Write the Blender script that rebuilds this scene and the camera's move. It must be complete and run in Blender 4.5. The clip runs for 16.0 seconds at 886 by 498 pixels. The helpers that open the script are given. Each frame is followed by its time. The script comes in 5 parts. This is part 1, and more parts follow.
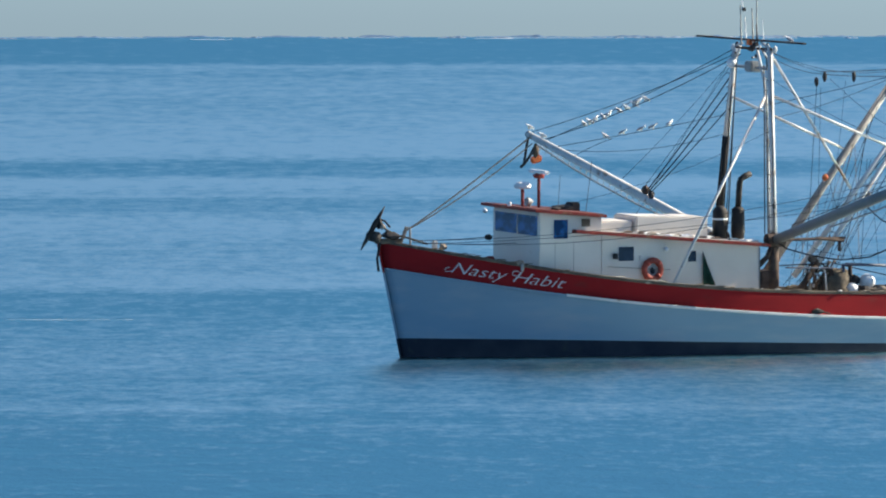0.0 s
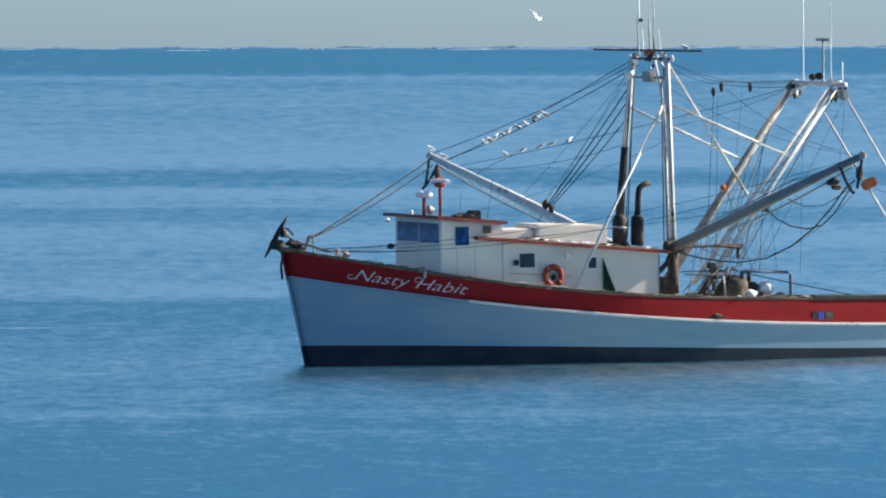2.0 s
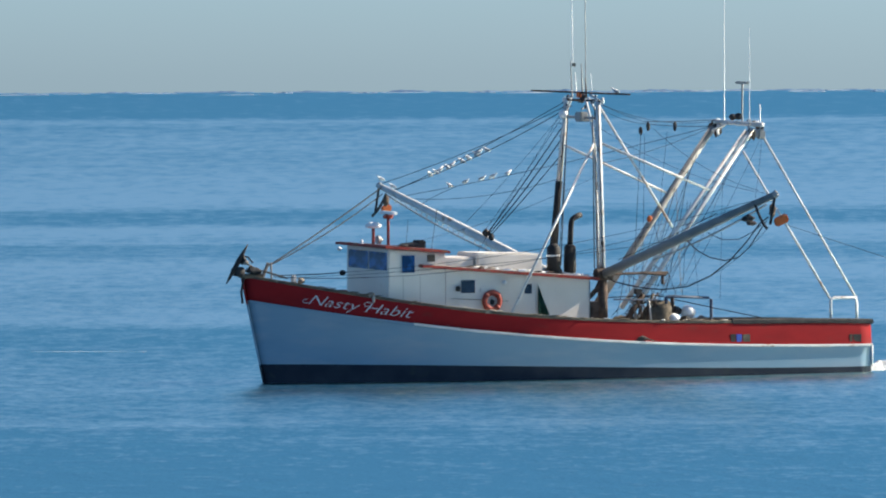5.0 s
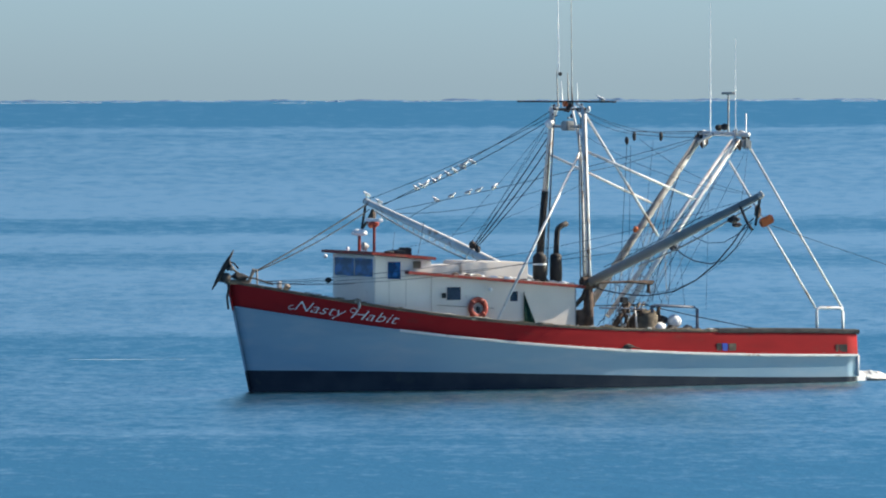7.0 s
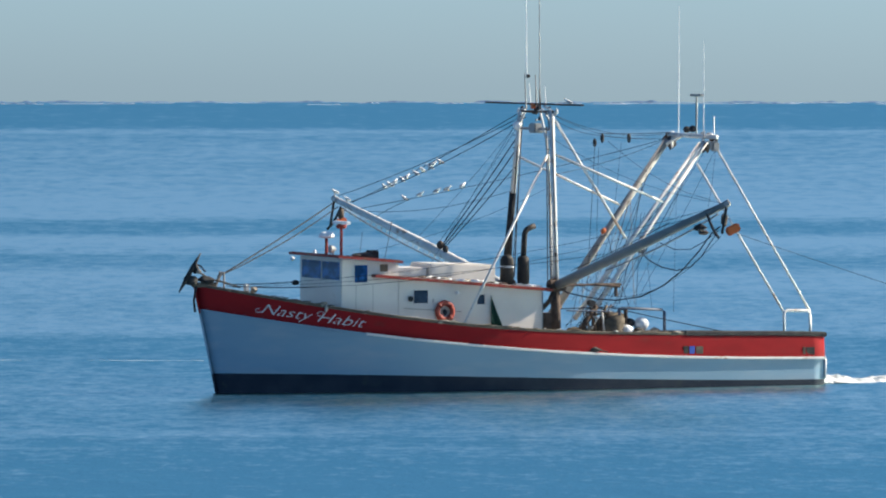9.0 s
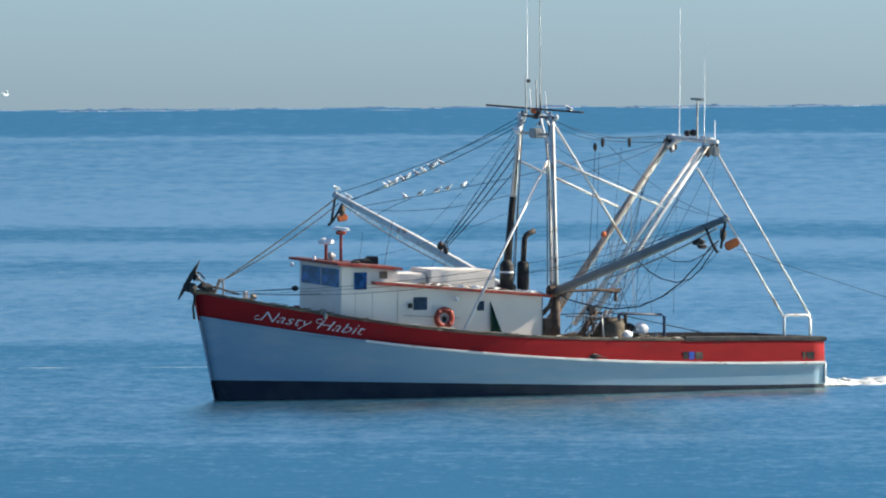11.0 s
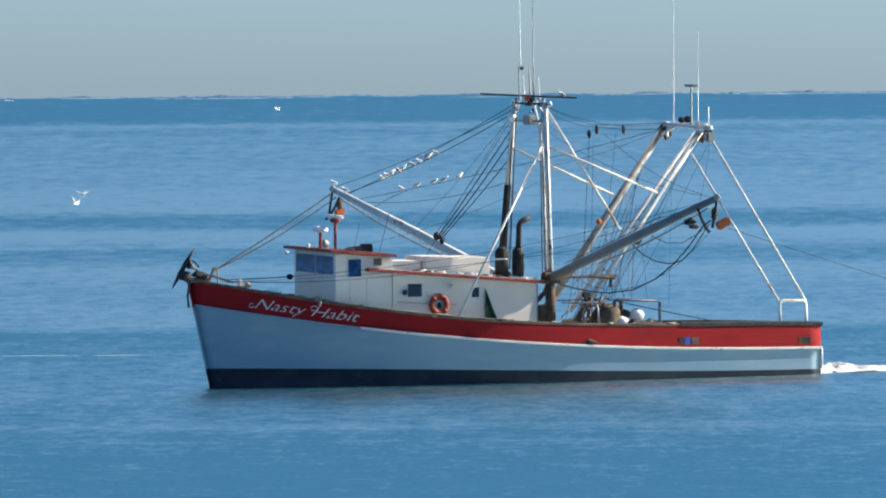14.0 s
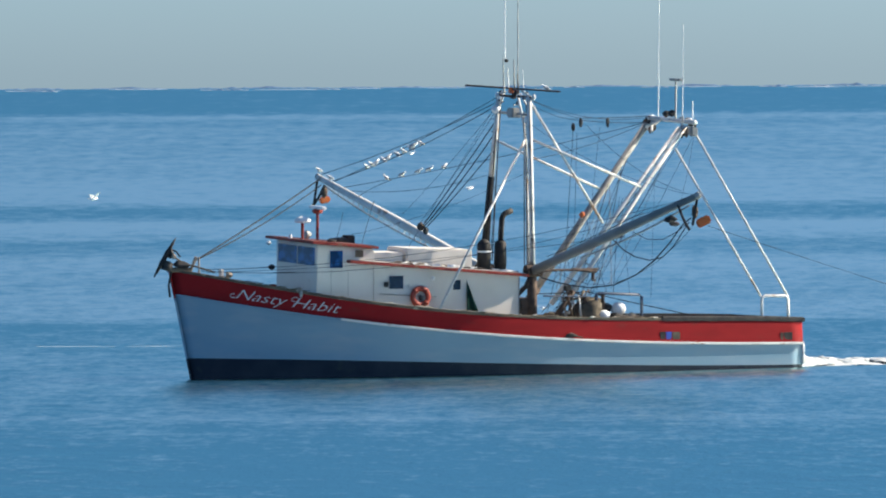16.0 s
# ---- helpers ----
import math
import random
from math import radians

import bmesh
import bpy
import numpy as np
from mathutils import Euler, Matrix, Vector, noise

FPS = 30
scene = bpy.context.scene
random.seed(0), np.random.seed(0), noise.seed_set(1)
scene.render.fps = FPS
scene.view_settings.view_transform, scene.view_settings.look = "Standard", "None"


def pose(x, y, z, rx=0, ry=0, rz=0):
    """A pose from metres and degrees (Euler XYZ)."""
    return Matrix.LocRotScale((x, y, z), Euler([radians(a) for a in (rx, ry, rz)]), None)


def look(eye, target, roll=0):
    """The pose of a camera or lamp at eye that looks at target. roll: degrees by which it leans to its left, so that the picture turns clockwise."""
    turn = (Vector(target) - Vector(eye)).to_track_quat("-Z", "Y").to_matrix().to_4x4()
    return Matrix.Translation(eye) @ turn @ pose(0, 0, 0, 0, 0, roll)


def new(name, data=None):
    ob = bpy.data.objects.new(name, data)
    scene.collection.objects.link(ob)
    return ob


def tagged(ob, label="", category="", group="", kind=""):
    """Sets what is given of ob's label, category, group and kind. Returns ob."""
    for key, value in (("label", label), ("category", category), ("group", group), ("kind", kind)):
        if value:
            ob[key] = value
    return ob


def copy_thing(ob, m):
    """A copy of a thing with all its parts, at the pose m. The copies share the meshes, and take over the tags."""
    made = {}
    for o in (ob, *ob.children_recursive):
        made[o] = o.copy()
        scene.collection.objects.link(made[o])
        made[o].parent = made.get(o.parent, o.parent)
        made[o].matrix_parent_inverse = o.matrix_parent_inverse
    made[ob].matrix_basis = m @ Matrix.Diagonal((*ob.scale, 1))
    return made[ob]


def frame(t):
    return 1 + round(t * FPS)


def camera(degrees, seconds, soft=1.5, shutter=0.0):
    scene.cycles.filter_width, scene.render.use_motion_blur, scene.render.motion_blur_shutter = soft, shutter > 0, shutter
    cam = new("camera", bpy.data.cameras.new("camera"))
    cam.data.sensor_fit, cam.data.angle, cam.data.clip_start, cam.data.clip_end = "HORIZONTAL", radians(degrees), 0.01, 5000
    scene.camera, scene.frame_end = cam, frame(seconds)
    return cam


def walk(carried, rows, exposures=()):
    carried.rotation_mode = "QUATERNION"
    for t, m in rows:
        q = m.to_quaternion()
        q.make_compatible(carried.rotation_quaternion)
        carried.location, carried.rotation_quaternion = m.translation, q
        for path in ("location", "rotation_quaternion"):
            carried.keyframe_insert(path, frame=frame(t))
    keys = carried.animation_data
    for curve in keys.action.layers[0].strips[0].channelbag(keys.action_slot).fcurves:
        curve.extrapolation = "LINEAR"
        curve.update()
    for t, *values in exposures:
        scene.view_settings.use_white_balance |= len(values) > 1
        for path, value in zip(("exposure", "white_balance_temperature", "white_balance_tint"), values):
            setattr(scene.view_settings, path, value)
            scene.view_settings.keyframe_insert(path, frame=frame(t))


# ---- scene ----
# ---------------------------------------------------------------- camera
cam = camera(7.178, 16.0, soft=2.0)
HEIGHT = 10.60
# seconds, place along y, pan to the left, tilt downwards, lean
CAM = [
    (0, 26.05, -0.6947, 1.8424, -0.068),
    (0.5, 25.77, -0.7103, 1.8131, -0.076),
    (1, 25.5, -0.7822, 1.7836, -0.084),
    (1.5, 25.22, -0.9448, 1.7311, -0.087),
    (1.9, 24.9, -0.892, 1.7493, -0.092),
    (2, 22.4, -0.8788, 1.7539, -0.094),
    (2.1, 18.6, -0.8757, 1.7169, -0.105),
    (2.2, 14.78, -0.8727, 1.68, -0.116),
    (2.3, 10.95, -0.8697, 1.6431, -0.126),
    (2.4, 7.12, -0.8667, 1.6061, -0.137),
    (2.5, 3.5, -0.8636, 1.5692, -0.148),
    (2.6, 2.42, -0.8426, 1.5494, -0.165),
    (2.7, 2.36, -0.8215, 1.5296, -0.182),
    (3, 2.2, -0.7584, 1.4702, -0.232),
    (3.5, 1.92, -0.7669, 1.4461, -0.319),
    (6, 0.55, -0.1366, 1.3578, -0.182),
    (6.5, 0.27, -0.0439, 1.3434, -0.162),
    (7, -0.0, -0.0036, 1.3263, -0.141),
    (7.5, -0.27, 0.0252, 1.3164, -0.123),
    (8, -0.55, 0.0941, 1.3156, -0.1),
    (8.5, -0.82, 0.1856, 1.3159, -0.0),
    (11, -2.2, 0.7988, 1.2688, -0.358),
    (11.5, -2.47, 1.064, 1.2798, -0.248),
    (12, -2.75, 1.3019, 1.3055, -0.137),
    (12.5, -3.02, 1.3823, 1.3287, -0.139),
    (13, -3.3, 1.4093, 1.3366, -0.378),
    (13.5, -3.57, 1.4923, 1.3533, -0.424),
    (14, -3.85, 1.5789, 1.3706, -0.471),
    (14.5, -4.12, 1.7158, 1.4127, -0.565),
    (15, -4.4, 1.8029, 1.4059, -0.561),
    (15.5, -4.67, 1.8806, 1.3966, -0.365),
    (16, -4.94, 1.9662, 1.4341, -0.314),
]
walk(cam, [(t, pose(0, y, HEIGHT) @ pose(0, 0, 0, 0, 0, pan) @ pose(0, 0, 0, 90 - tilt, 0, 0) @ pose(0, 0, 0, 0, 0, lean))
           for t, y, pan, tilt, lean in CAM], exposures=[(0, 1.2), (16, 1.2)])
# the trawler: seconds, x, y, bow up, port up, heading
BOAT = [
    (0, 12.57, 253.85, -0.42, -1.81, 203.28),
    (0.5, 11.98, 253.57, -0.36, -1.3, 203.43),
    (1, 11.39, 253.3, -0.36, -0.82, 203.58),
    (1.5, 10.8, 253.02, -0.12, -0.5, 203.73),
    (2, 10.21, 252.75, -0.37, -0.3, 203.88),
    (2.5, 9.62, 252.47, -0.19, 0.1, 204.02),
    (3, 9.03, 252.2, -0.23, -0.64, 204.16),
    (3.5, 8.44, 251.92, -0.12, -1.08, 204.29),
    (6, 5.5, 250.55, -0.27, -0.88, 204.91),
    (6.5, 4.91, 250.27, -0.03, -0.38, 205.02),
    (7, 4.32, 250.0, 0.16, -0.03, 205.13),
    (7.5, 3.73, 249.73, 0.21, 0.35, 205.23),
    (8, 3.14, 249.45, 0.19, 0.36, 205.34),
    (8.5, 2.55, 249.18, 0.01, -0.06, 205.44),
    (11, -0.39, 247.8, -0.11, -1.99, 205.87),
    (11.5, -0.98, 247.53, -0.32, -1.54, 205.95),
    (12, -1.57, 247.25, -0.27, -0.91, 206.02),
    (12.5, -2.16, 246.98, -0.01, -0.53, 206.09),
    (13, -2.75, 246.7, 0.07, -0.62, 206.16),
    (13.5, -3.34, 246.43, 0.02, -0.8, 206.22),
    (14, -3.93, 246.15, -0.19, -1.1, 206.28),
    (14.5, -4.52, 245.88, -0.33, -1.44, 206.34),
    (15, -5.11, 245.6, -0.33, -1.71, 206.39),
    (15.5, -5.69, 245.33, -0.15, -1.73, 206.44),
    (16, -6.28, 245.06, 0.11, -1.67, 206.48),
]


def boat_pose(row):
    t, x, y, pitch, roll, yaw = row
    return pose(x, y, -0.06, 0, 0, yaw) @ pose(0, 0, 0, 0, -pitch, 0) @ pose(0, 0, 0, roll, 0, 0)


# ---------------------------------------------------------------- light
SUN_AZ, SUN_EL = radians(17.5), radians(33)
world = bpy.data.worlds.new("sky")
scene.world = world
world.use_nodes = True
wn = world.node_tree.nodes
wl = world.node_tree.links
sky = wn.new("ShaderNodeTexSky")
sky.sky_type, sky.sun_disc = "NISHITA", False
sky.sun_elevation, sky.sun_rotation = SUN_EL, radians(90) - SUN_AZ
sky.dust_density, sky.ozone_density, sky.air_density = 0.4, 4.0, 1.0
# haze: grey-blue at the horizon, paler above it and deeper aloft
co = wn.new("ShaderNodeTexCoord")
sep = wn.new("ShaderNodeSeparateXYZ")
wl.new(co.outputs["Generated"], sep.inputs[0])
haze = wn.new("ShaderNodeValToRGB")
haze.color_ramp.elements[0].position, haze.color_ramp.elements[1].position = 0.0, 0.8
haze.color_ramp.elements[0].color, haze.color_ramp.elements[1].color = (0.50, 0.71, 1.06, 1), (0.85, 0.92, 0.98, 1)
mid = haze.color_ramp.elements.new(0.3)
mid.color = (0.82, 1.02, 1.10, 1)
wl.new(sep.outputs["Z"], haze.inputs["Fac"])
tint = wn.new("ShaderNodeMix")
tint.data_type, tint.blend_type = "RGBA", "MULTIPLY"
tint.inputs[0].default_value = 1.0
wl.new(sky.outputs[0], tint.inputs[6])
wl.new(haze.outputs["Color"], tint.inputs[7])
wl.new(tint.outputs[2], wn["Background"].inputs[0])
wn["Background"].inputs[1].default_value = 0.063
sun = new("sun", bpy.data.lights.new("sun", "SUN"))
sun.data.energy, sun.data.angle, sun.data.color = 5.0, radians(0.6), (1.0, 0.90, 0.76)
sun.matrix_world = look((0, 0, 0), (-math.cos(SUN_EL) * math.cos(SUN_AZ), -math.cos(SUN_EL) * math.sin(SUN_AZ), -math.sin(SUN_EL)))


# ---------------------------------------------------------------- materials
def material(name, base, second, rough=0.5, metal=0.0, scale=3.0, stretch=(1, 1, 1), low=0.4, high=0.7, fine=40.0, bump=0.1,
             wear=None, wear_at=(0.62, 0.7), wear_scale=2.0, gloss=0.3):
    """Painted or raw surface: two tones in broad patches, fine grain, and patches of wear."""
    m = bpy.data.materials.new(name)
    m.use_nodes = True
    n, l = m.node_tree.nodes, m.node_tree.links
    b = n["Principled BSDF"]
    b.inputs["Roughness"].default_value, b.inputs["Metallic"].default_value = rough, metal
    b.inputs["Specular IOR Level"].default_value = gloss
    co = n.new("ShaderNodeTexCoord")
    mp = n.new("ShaderNodeMapping")
    mp.inputs["Scale"].default_value = stretch
    l.new(co.outputs["Object"], mp.inputs["Vector"])

    def noise_at(s, detail=5.0):
        x = n.new("ShaderNodeTexNoise")
        x.inputs["Scale"].default_value, x.inputs["Detail"].default_value = s, detail
        l.new(mp.outputs["Vector"], x.inputs["Vector"])
        return x.outputs["Fac"]

    def ramp(src, a, c, ca, cb):
        r = n.new("ShaderNodeValToRGB")
        r.color_ramp.elements[0].position, r.color_ramp.elements[1].position = a, c
        r.color_ramp.elements[0].color, r.color_ramp.elements[1].color = (*ca, 1), (*cb, 1)
        l.new(src, r.inputs["Fac"])
        return r.outputs["Color"]

    col = ramp(noise_at(scale), low, high, base, second)
    if wear:
        mix = n.new("ShaderNodeMix")
        mix.data_type = "RGBA"
        l.new(ramp(noise_at(wear_scale, 8.0), *wear_at, (0, 0, 0), (1, 1, 1)), mix.inputs[0])
        l.new(col, mix.inputs[6])
        mix.inputs[7].default_value = (*wear, 1)
        col = mix.outputs[2]
    l.new(col, b.inputs["Base Color"])
    bp = n.new("ShaderNodeBump")
    bp.inputs["Strength"].default_value, bp.inputs["Distance"].default_value = bump, 0.02
    l.new(noise_at(fine, 4.0), bp.inputs["Height"])
    l.new(bp.outputs["Normal"], b.inputs["Normal"])
    return m


RUST = (0.17, 0.065, 0.03)
# pale blue-grey hull, its paint dimmed and blued with the shade on it
M_SHADED_HULL = material("hull_grey_shaded", (0.185, 0.285, 0.36), (0.165, 0.258, 0.33), 0.5, scale=0.7, stretch=(0.35, 1, 1.6), wear=(0.235, 0.305, 0.36), wear_at=(0.47, 0.72), wear_scale=1.3, bump=0.08, gloss=0.15)
M_RED = material("red_paint", (0.24, 0.012, 0.014), (0.19, 0.010, 0.012), 0.7, scale=1.4, stretch=(0.4, 1, 1), wear=(0.16, 0.022, 0.02), wear_at=(0.6, 0.75), wear_scale=2.4, gloss=0.08)
M_BLACK_HULL = material("boot_black", (0.018, 0.024, 0.036), (0.028, 0.035, 0.046), 0.5, scale=1.2, wear=(0.03, 0.04, 0.04), wear_at=(0.62, 0.75), gloss=0.08)
M_CAP = material("weathered_cap", (0.06, 0.05, 0.04), (0.16, 0.13, 0.09), 0.8, scale=2.5, stretch=(0.5, 1, 1), wear=(0.30, 0.27, 0.2), wear_at=(0.62, 0.68), wear_scale=3.0, bump=0.4)
M_RAIL = material("rub_rail_white", (0.60, 0.59, 0.57), (0.50, 0.48, 0.46), 0.5, scale=2.0, wear=(0.35, 0.24, 0.17), wear_at=(0.6, 0.68), wear_scale=3.2)
M_HOUSE = material("house_white", (0.70, 0.645, 0.57), (0.63, 0.58, 0.51), 0.5, scale=0.9, wear=(0.55, 0.47, 0.36), wear_at=(0.68, 0.8), wear_scale=1.6)
M_TRIM = material("roof_trim_red", (0.27, 0.035, 0.024), (0.20, 0.03, 0.022), 0.6, scale=2.0, wear=(0.20, 0.09, 0.05), wear_at=(0.58, 0.68), wear_scale=3.0)
M_ROOFRED = material("roof_dull_red", (0.16, 0.05, 0.04), (0.22, 0.10, 0.08), 0.8, scale=2.0, bump=0.3)
M_ROOF = material("roof_paint", (0.5, 0.48, 0.44), (0.38, 0.34, 0.3), 0.75, scale=2.0, bump=0.3)
M_DECK = material("deck_planks", (0.36, 0.33, 0.28), (0.46, 0.43, 0.37), 0.85, scale=3.0, stretch=(0.3, 3, 1), bump=0.3)
M_ALU = material("mast_aluminium", (0.62, 0.61, 0.58), (0.50, 0.49, 0.465), 0.5, 0.0, scale=1.5, wear=(0.30, 0.20, 0.14), wear_at=(0.59, 0.67), wear_scale=1.8)
M_BOOM = material("boom_grey", (0.13, 0.15, 0.155), (0.175, 0.19, 0.19), 0.5, 0.0, scale=1.1, wear=(0.30, 0.2, 0.14), wear_at=(0.66, 0.75), wear_scale=1.4)
M_OLDPIPE = material("weathered_pipe", (0.22, 0.215, 0.20), (0.31, 0.30, 0.28), 0.6, scale=1.5, wear=(0.15, 0.125, 0.105), wear_at=(0.6, 0.74), wear_scale=2.2)
M_SOOT = material("sooty_steel", (0.015, 0.014, 0.014), (0.04, 0.035, 0.03), 0.7, scale=2.0)
M_RUST = material("rusty_steel", (0.055, 0.038, 0.03), (0.11, 0.075, 0.055), 0.85, scale=4.0, wear=(0.05, 0.035, 0.03), wear_scale=3.0, bump=0.5)
M_ROPE = material("weathered_rope", (0.022, 0.025, 0.029), (0.045, 0.045, 0.046), 0.9, scale=3.0, bump=0.3, gloss=0.04)
M_PALEROPE = material("pale_rope", (0.30, 0.26, 0.21), (0.20, 0.17, 0.14), 0.9, scale=3.0, bump=0.3)
M_ORANGE = material("orange_board", (0.50, 0.12, 0.03), (0.36, 0.10, 0.04), 0.7, scale=3.0, wear=RUST, wear_scale=4.0)
M_RING = material("ring_orange", (0.31, 0.055, 0.034), (0.25, 0.045, 0.03), 0.55, scale=4.0)
M_WHITEPLASTIC = material("white_plastic", (0.8, 0.8, 0.78), (0.7, 0.69, 0.66), 0.4, scale=3.0)
M_GREEN = material("green_canvas", (0.012, 0.06, 0.045), (0.02, 0.085, 0.06), 0.8, scale=3.0, bump=0.3)
M_BLUEPAINT = material("blue_paint", (0.03, 0.09, 0.42), (0.04, 0.07, 0.30), 0.5, scale=4.0)
M_DARKGLASS = material("dark_window_glass", (0.02, 0.03, 0.05), (0.04, 0.06, 0.10), 0.12, scale=2.0, bump=0.02)
M_DARKBLUE = material("dark_blue_paint", (0.03, 0.05, 0.09), (0.06, 0.08, 0.11), 0.6, scale=3.0)
M_GREYMETAL = material("grey_metal", (0.25, 0.25, 0.24), (0.35, 0.34, 0.32), 0.55, 0.3, scale=3.0)
M_DARK = material("dark_rubber", (0.02, 0.02, 0.022), (0.05, 0.048, 0.045), 0.8, scale=3.0)
M_NET = material("trawl_net", (0.09, 0.075, 0.055), (0.17, 0.14, 0.10), 0.95, scale=6.0, bump=0.8, fine=25.0)
M_LETTER = material("letter_paint", (0.52, 0.52, 0.54), (0.40, 0.39, 0.41), 0.5, scale=5.0)
M_GULL = material("gull_white", (0.82, 0.82, 0.80), (0.74, 0.74, 0.72), 0.8, scale=12.0)
M_GULLGREY = material("gull_grey", (0.36, 0.38, 0.40), (0.30, 0.31, 0.33), 0.8, scale=12.0)
M_BEAK = material("gull_beak", (0.6, 0.35, 0.05), (0.5, 0.25, 0.05), 0.6, scale=12.0)
M_FOAM = material("wake_foam", (0.58, 0.59, 0.57), (0.40, 0.46, 0.48), 0.9, scale=2.5, fine=9.0, bump=1.0)

M_GLASS = bpy.data.materials.new("blue_tinted_glass")
M_GLASS.use_nodes = True
g = M_GLASS.node_tree.nodes["Principled BSDF"]
g.inputs["Base Color"].default_value = (0.015, 0.06, 0.24, 1)
g.inputs["Roughness"].default_value = 0.06
g.inputs["Specular IOR Level"].default_value = 0.35
gn = M_GLASS.node_tree.nodes.new("ShaderNodeTexNoise")
gn.inputs["Scale"].default_value = 2.2
gr = M_GLASS.node_tree.nodes.new("ShaderNodeValToRGB")
gr.color_ramp.elements[0].position, gr.color_ramp.elements[1].position = 0.42, 0.62
gr.color_ramp.elements[0].color, gr.color_ramp.elements[1].color = (0.006, 0.034, 0.11, 1), (0.02, 0.10, 0.30, 1)
M_GLASS.node_tree.links.new(gn.outputs["Fac"], gr.inputs["Fac"])
M_GLASS.node_tree.links.new(gr.outputs["Color"], g.inputs["Base Color"])


def sea_material():
    m = bpy.data.materials.new("sea_water")
    m.use_nodes = True
    n, l = m.node_tree.nodes, m.node_tree.links
    b = n["Principled BSDF"]
    co = n.new("ShaderNodeTexCoord")

    def mapped(sx, sy):
        mp = n.new("ShaderNodeMapping")
        mp.inputs["Scale"].default_value = (sx, sy, 1)
        l.new(co.outputs["Object"], mp.inputs["Vector"])
        return mp.outputs["Vector"]

    def noise_at(vec, s, detail=3.0, rough=0.55):
        x = n.new("ShaderNodeTexNoise")
        x.inputs["Scale"].default_value, x.inputs["Detail"].default_value, x.inputs["Roughness"].default_value = s, detail, rough
        l.new(vec, x.inputs["Vector"])
        return x.outputs["Fac"]

    def mth(op, a, c):
        x = n.new("ShaderNodeMath")
        x.operation = op
        for i, v in enumerate((a, c)):
            if isinstance(v, (int, float)):
                x.inputs[i].default_value = v
            else:
                l.new(v, x.inputs[i])
        return x.outputs[0]

    # wind streaks across the bay: each belt of ruffled or slick water lies at its own distance from the shore, its sky
    # sheen painted as tone
    sep = n.new("ShaderNodeSeparateXYZ")
    l.new(co.outputs["Object"], sep.inputs[0])
    edge = noise_at(mapped(0.012, 0.012), 1.0, 4.0)
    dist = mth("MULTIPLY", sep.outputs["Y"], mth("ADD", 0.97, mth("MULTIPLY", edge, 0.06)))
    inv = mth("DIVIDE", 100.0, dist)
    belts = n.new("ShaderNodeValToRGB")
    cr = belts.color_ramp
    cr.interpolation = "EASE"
    stops = [(p, max(0.55 + 1.3 * (v - 0.55), 0.0)) for p, v in BELT_SHEEN]
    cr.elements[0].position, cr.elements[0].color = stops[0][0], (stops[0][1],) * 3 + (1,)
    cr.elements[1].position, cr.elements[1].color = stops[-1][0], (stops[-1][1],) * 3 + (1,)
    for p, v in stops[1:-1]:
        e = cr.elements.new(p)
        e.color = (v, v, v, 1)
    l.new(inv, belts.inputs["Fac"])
    streak = noise_at(mapped(0.02, 0.12), 1.0, 5.0, 0.6)
    swell = noise_at(mapped(0.06, 0.03), 1.0, 5.0, 0.65)
    roll = noise_at(mapped(0.014, 0.006), 1.0, 5.0, 0.65)
    ripple = noise_at(mapped(1.2, 0.75), 1.0, 4.0, 0.7)
    fleck = noise_at(mapped(0.35, 0.24), 1.0, 5.0, 0.65)
    chop = noise_at(mapped(0.55, 0.09), 1.0, 4.0, 0.65)
    grain = noise_at(mapped(4.0, 1.0), 1.0, 3.0, 0.6)
    # wavelets, their glints painted as tone: short near the shore, merging into longer ones far out
    far = n.new("ShaderNodeCombineXYZ")
    l.new(mth("MULTIPLY", mth("DIVIDE", sep.outputs["X"], sep.outputs["Y"]), 330.0), far.inputs[0])
    l.new(mth("DIVIDE", 26000.0, sep.outputs["Y"]), far.inputs[1])
    wavelet = noise_at(far.outputs[0], 1.0, 3.0, 0.6)
    patch = noise_at(far.outputs[0], 0.16, 3.0, 0.55)
    # light and dark reflections of belts and ripples, summed into one colour tone
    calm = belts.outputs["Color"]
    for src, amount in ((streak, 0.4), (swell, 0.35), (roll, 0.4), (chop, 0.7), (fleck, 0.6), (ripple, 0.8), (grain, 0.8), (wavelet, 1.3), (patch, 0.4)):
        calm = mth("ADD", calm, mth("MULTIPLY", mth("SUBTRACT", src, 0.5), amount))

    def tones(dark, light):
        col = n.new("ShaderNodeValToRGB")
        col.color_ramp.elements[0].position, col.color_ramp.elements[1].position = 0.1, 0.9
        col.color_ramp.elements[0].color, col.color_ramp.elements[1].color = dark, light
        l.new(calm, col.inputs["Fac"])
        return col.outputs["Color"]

    bp = n.new("ShaderNodeBump")
    bp.inputs["Strength"].default_value, bp.inputs["Distance"].default_value = 0.8, 0.13
    l.new(mth("ADD", ripple, mth("MULTIPLY", fleck, 1.5)), bp.inputs["Height"])
    # depth colour below, facets of small waves that mirror the sky above, both tinted by the painted sheen
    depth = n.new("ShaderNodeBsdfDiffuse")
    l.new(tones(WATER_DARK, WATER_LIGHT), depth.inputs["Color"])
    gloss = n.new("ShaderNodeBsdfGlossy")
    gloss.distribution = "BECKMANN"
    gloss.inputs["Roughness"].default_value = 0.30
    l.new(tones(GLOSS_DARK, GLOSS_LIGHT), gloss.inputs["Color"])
    # the faces of the wavelets lean towards the beach
    lean = n.new("ShaderNodeVectorMath")
    lean.operation = "ADD"
    lean.inputs[1].default_value = (0, -0.14, 0)
    l.new(bp.outputs["Normal"], lean.inputs[0])
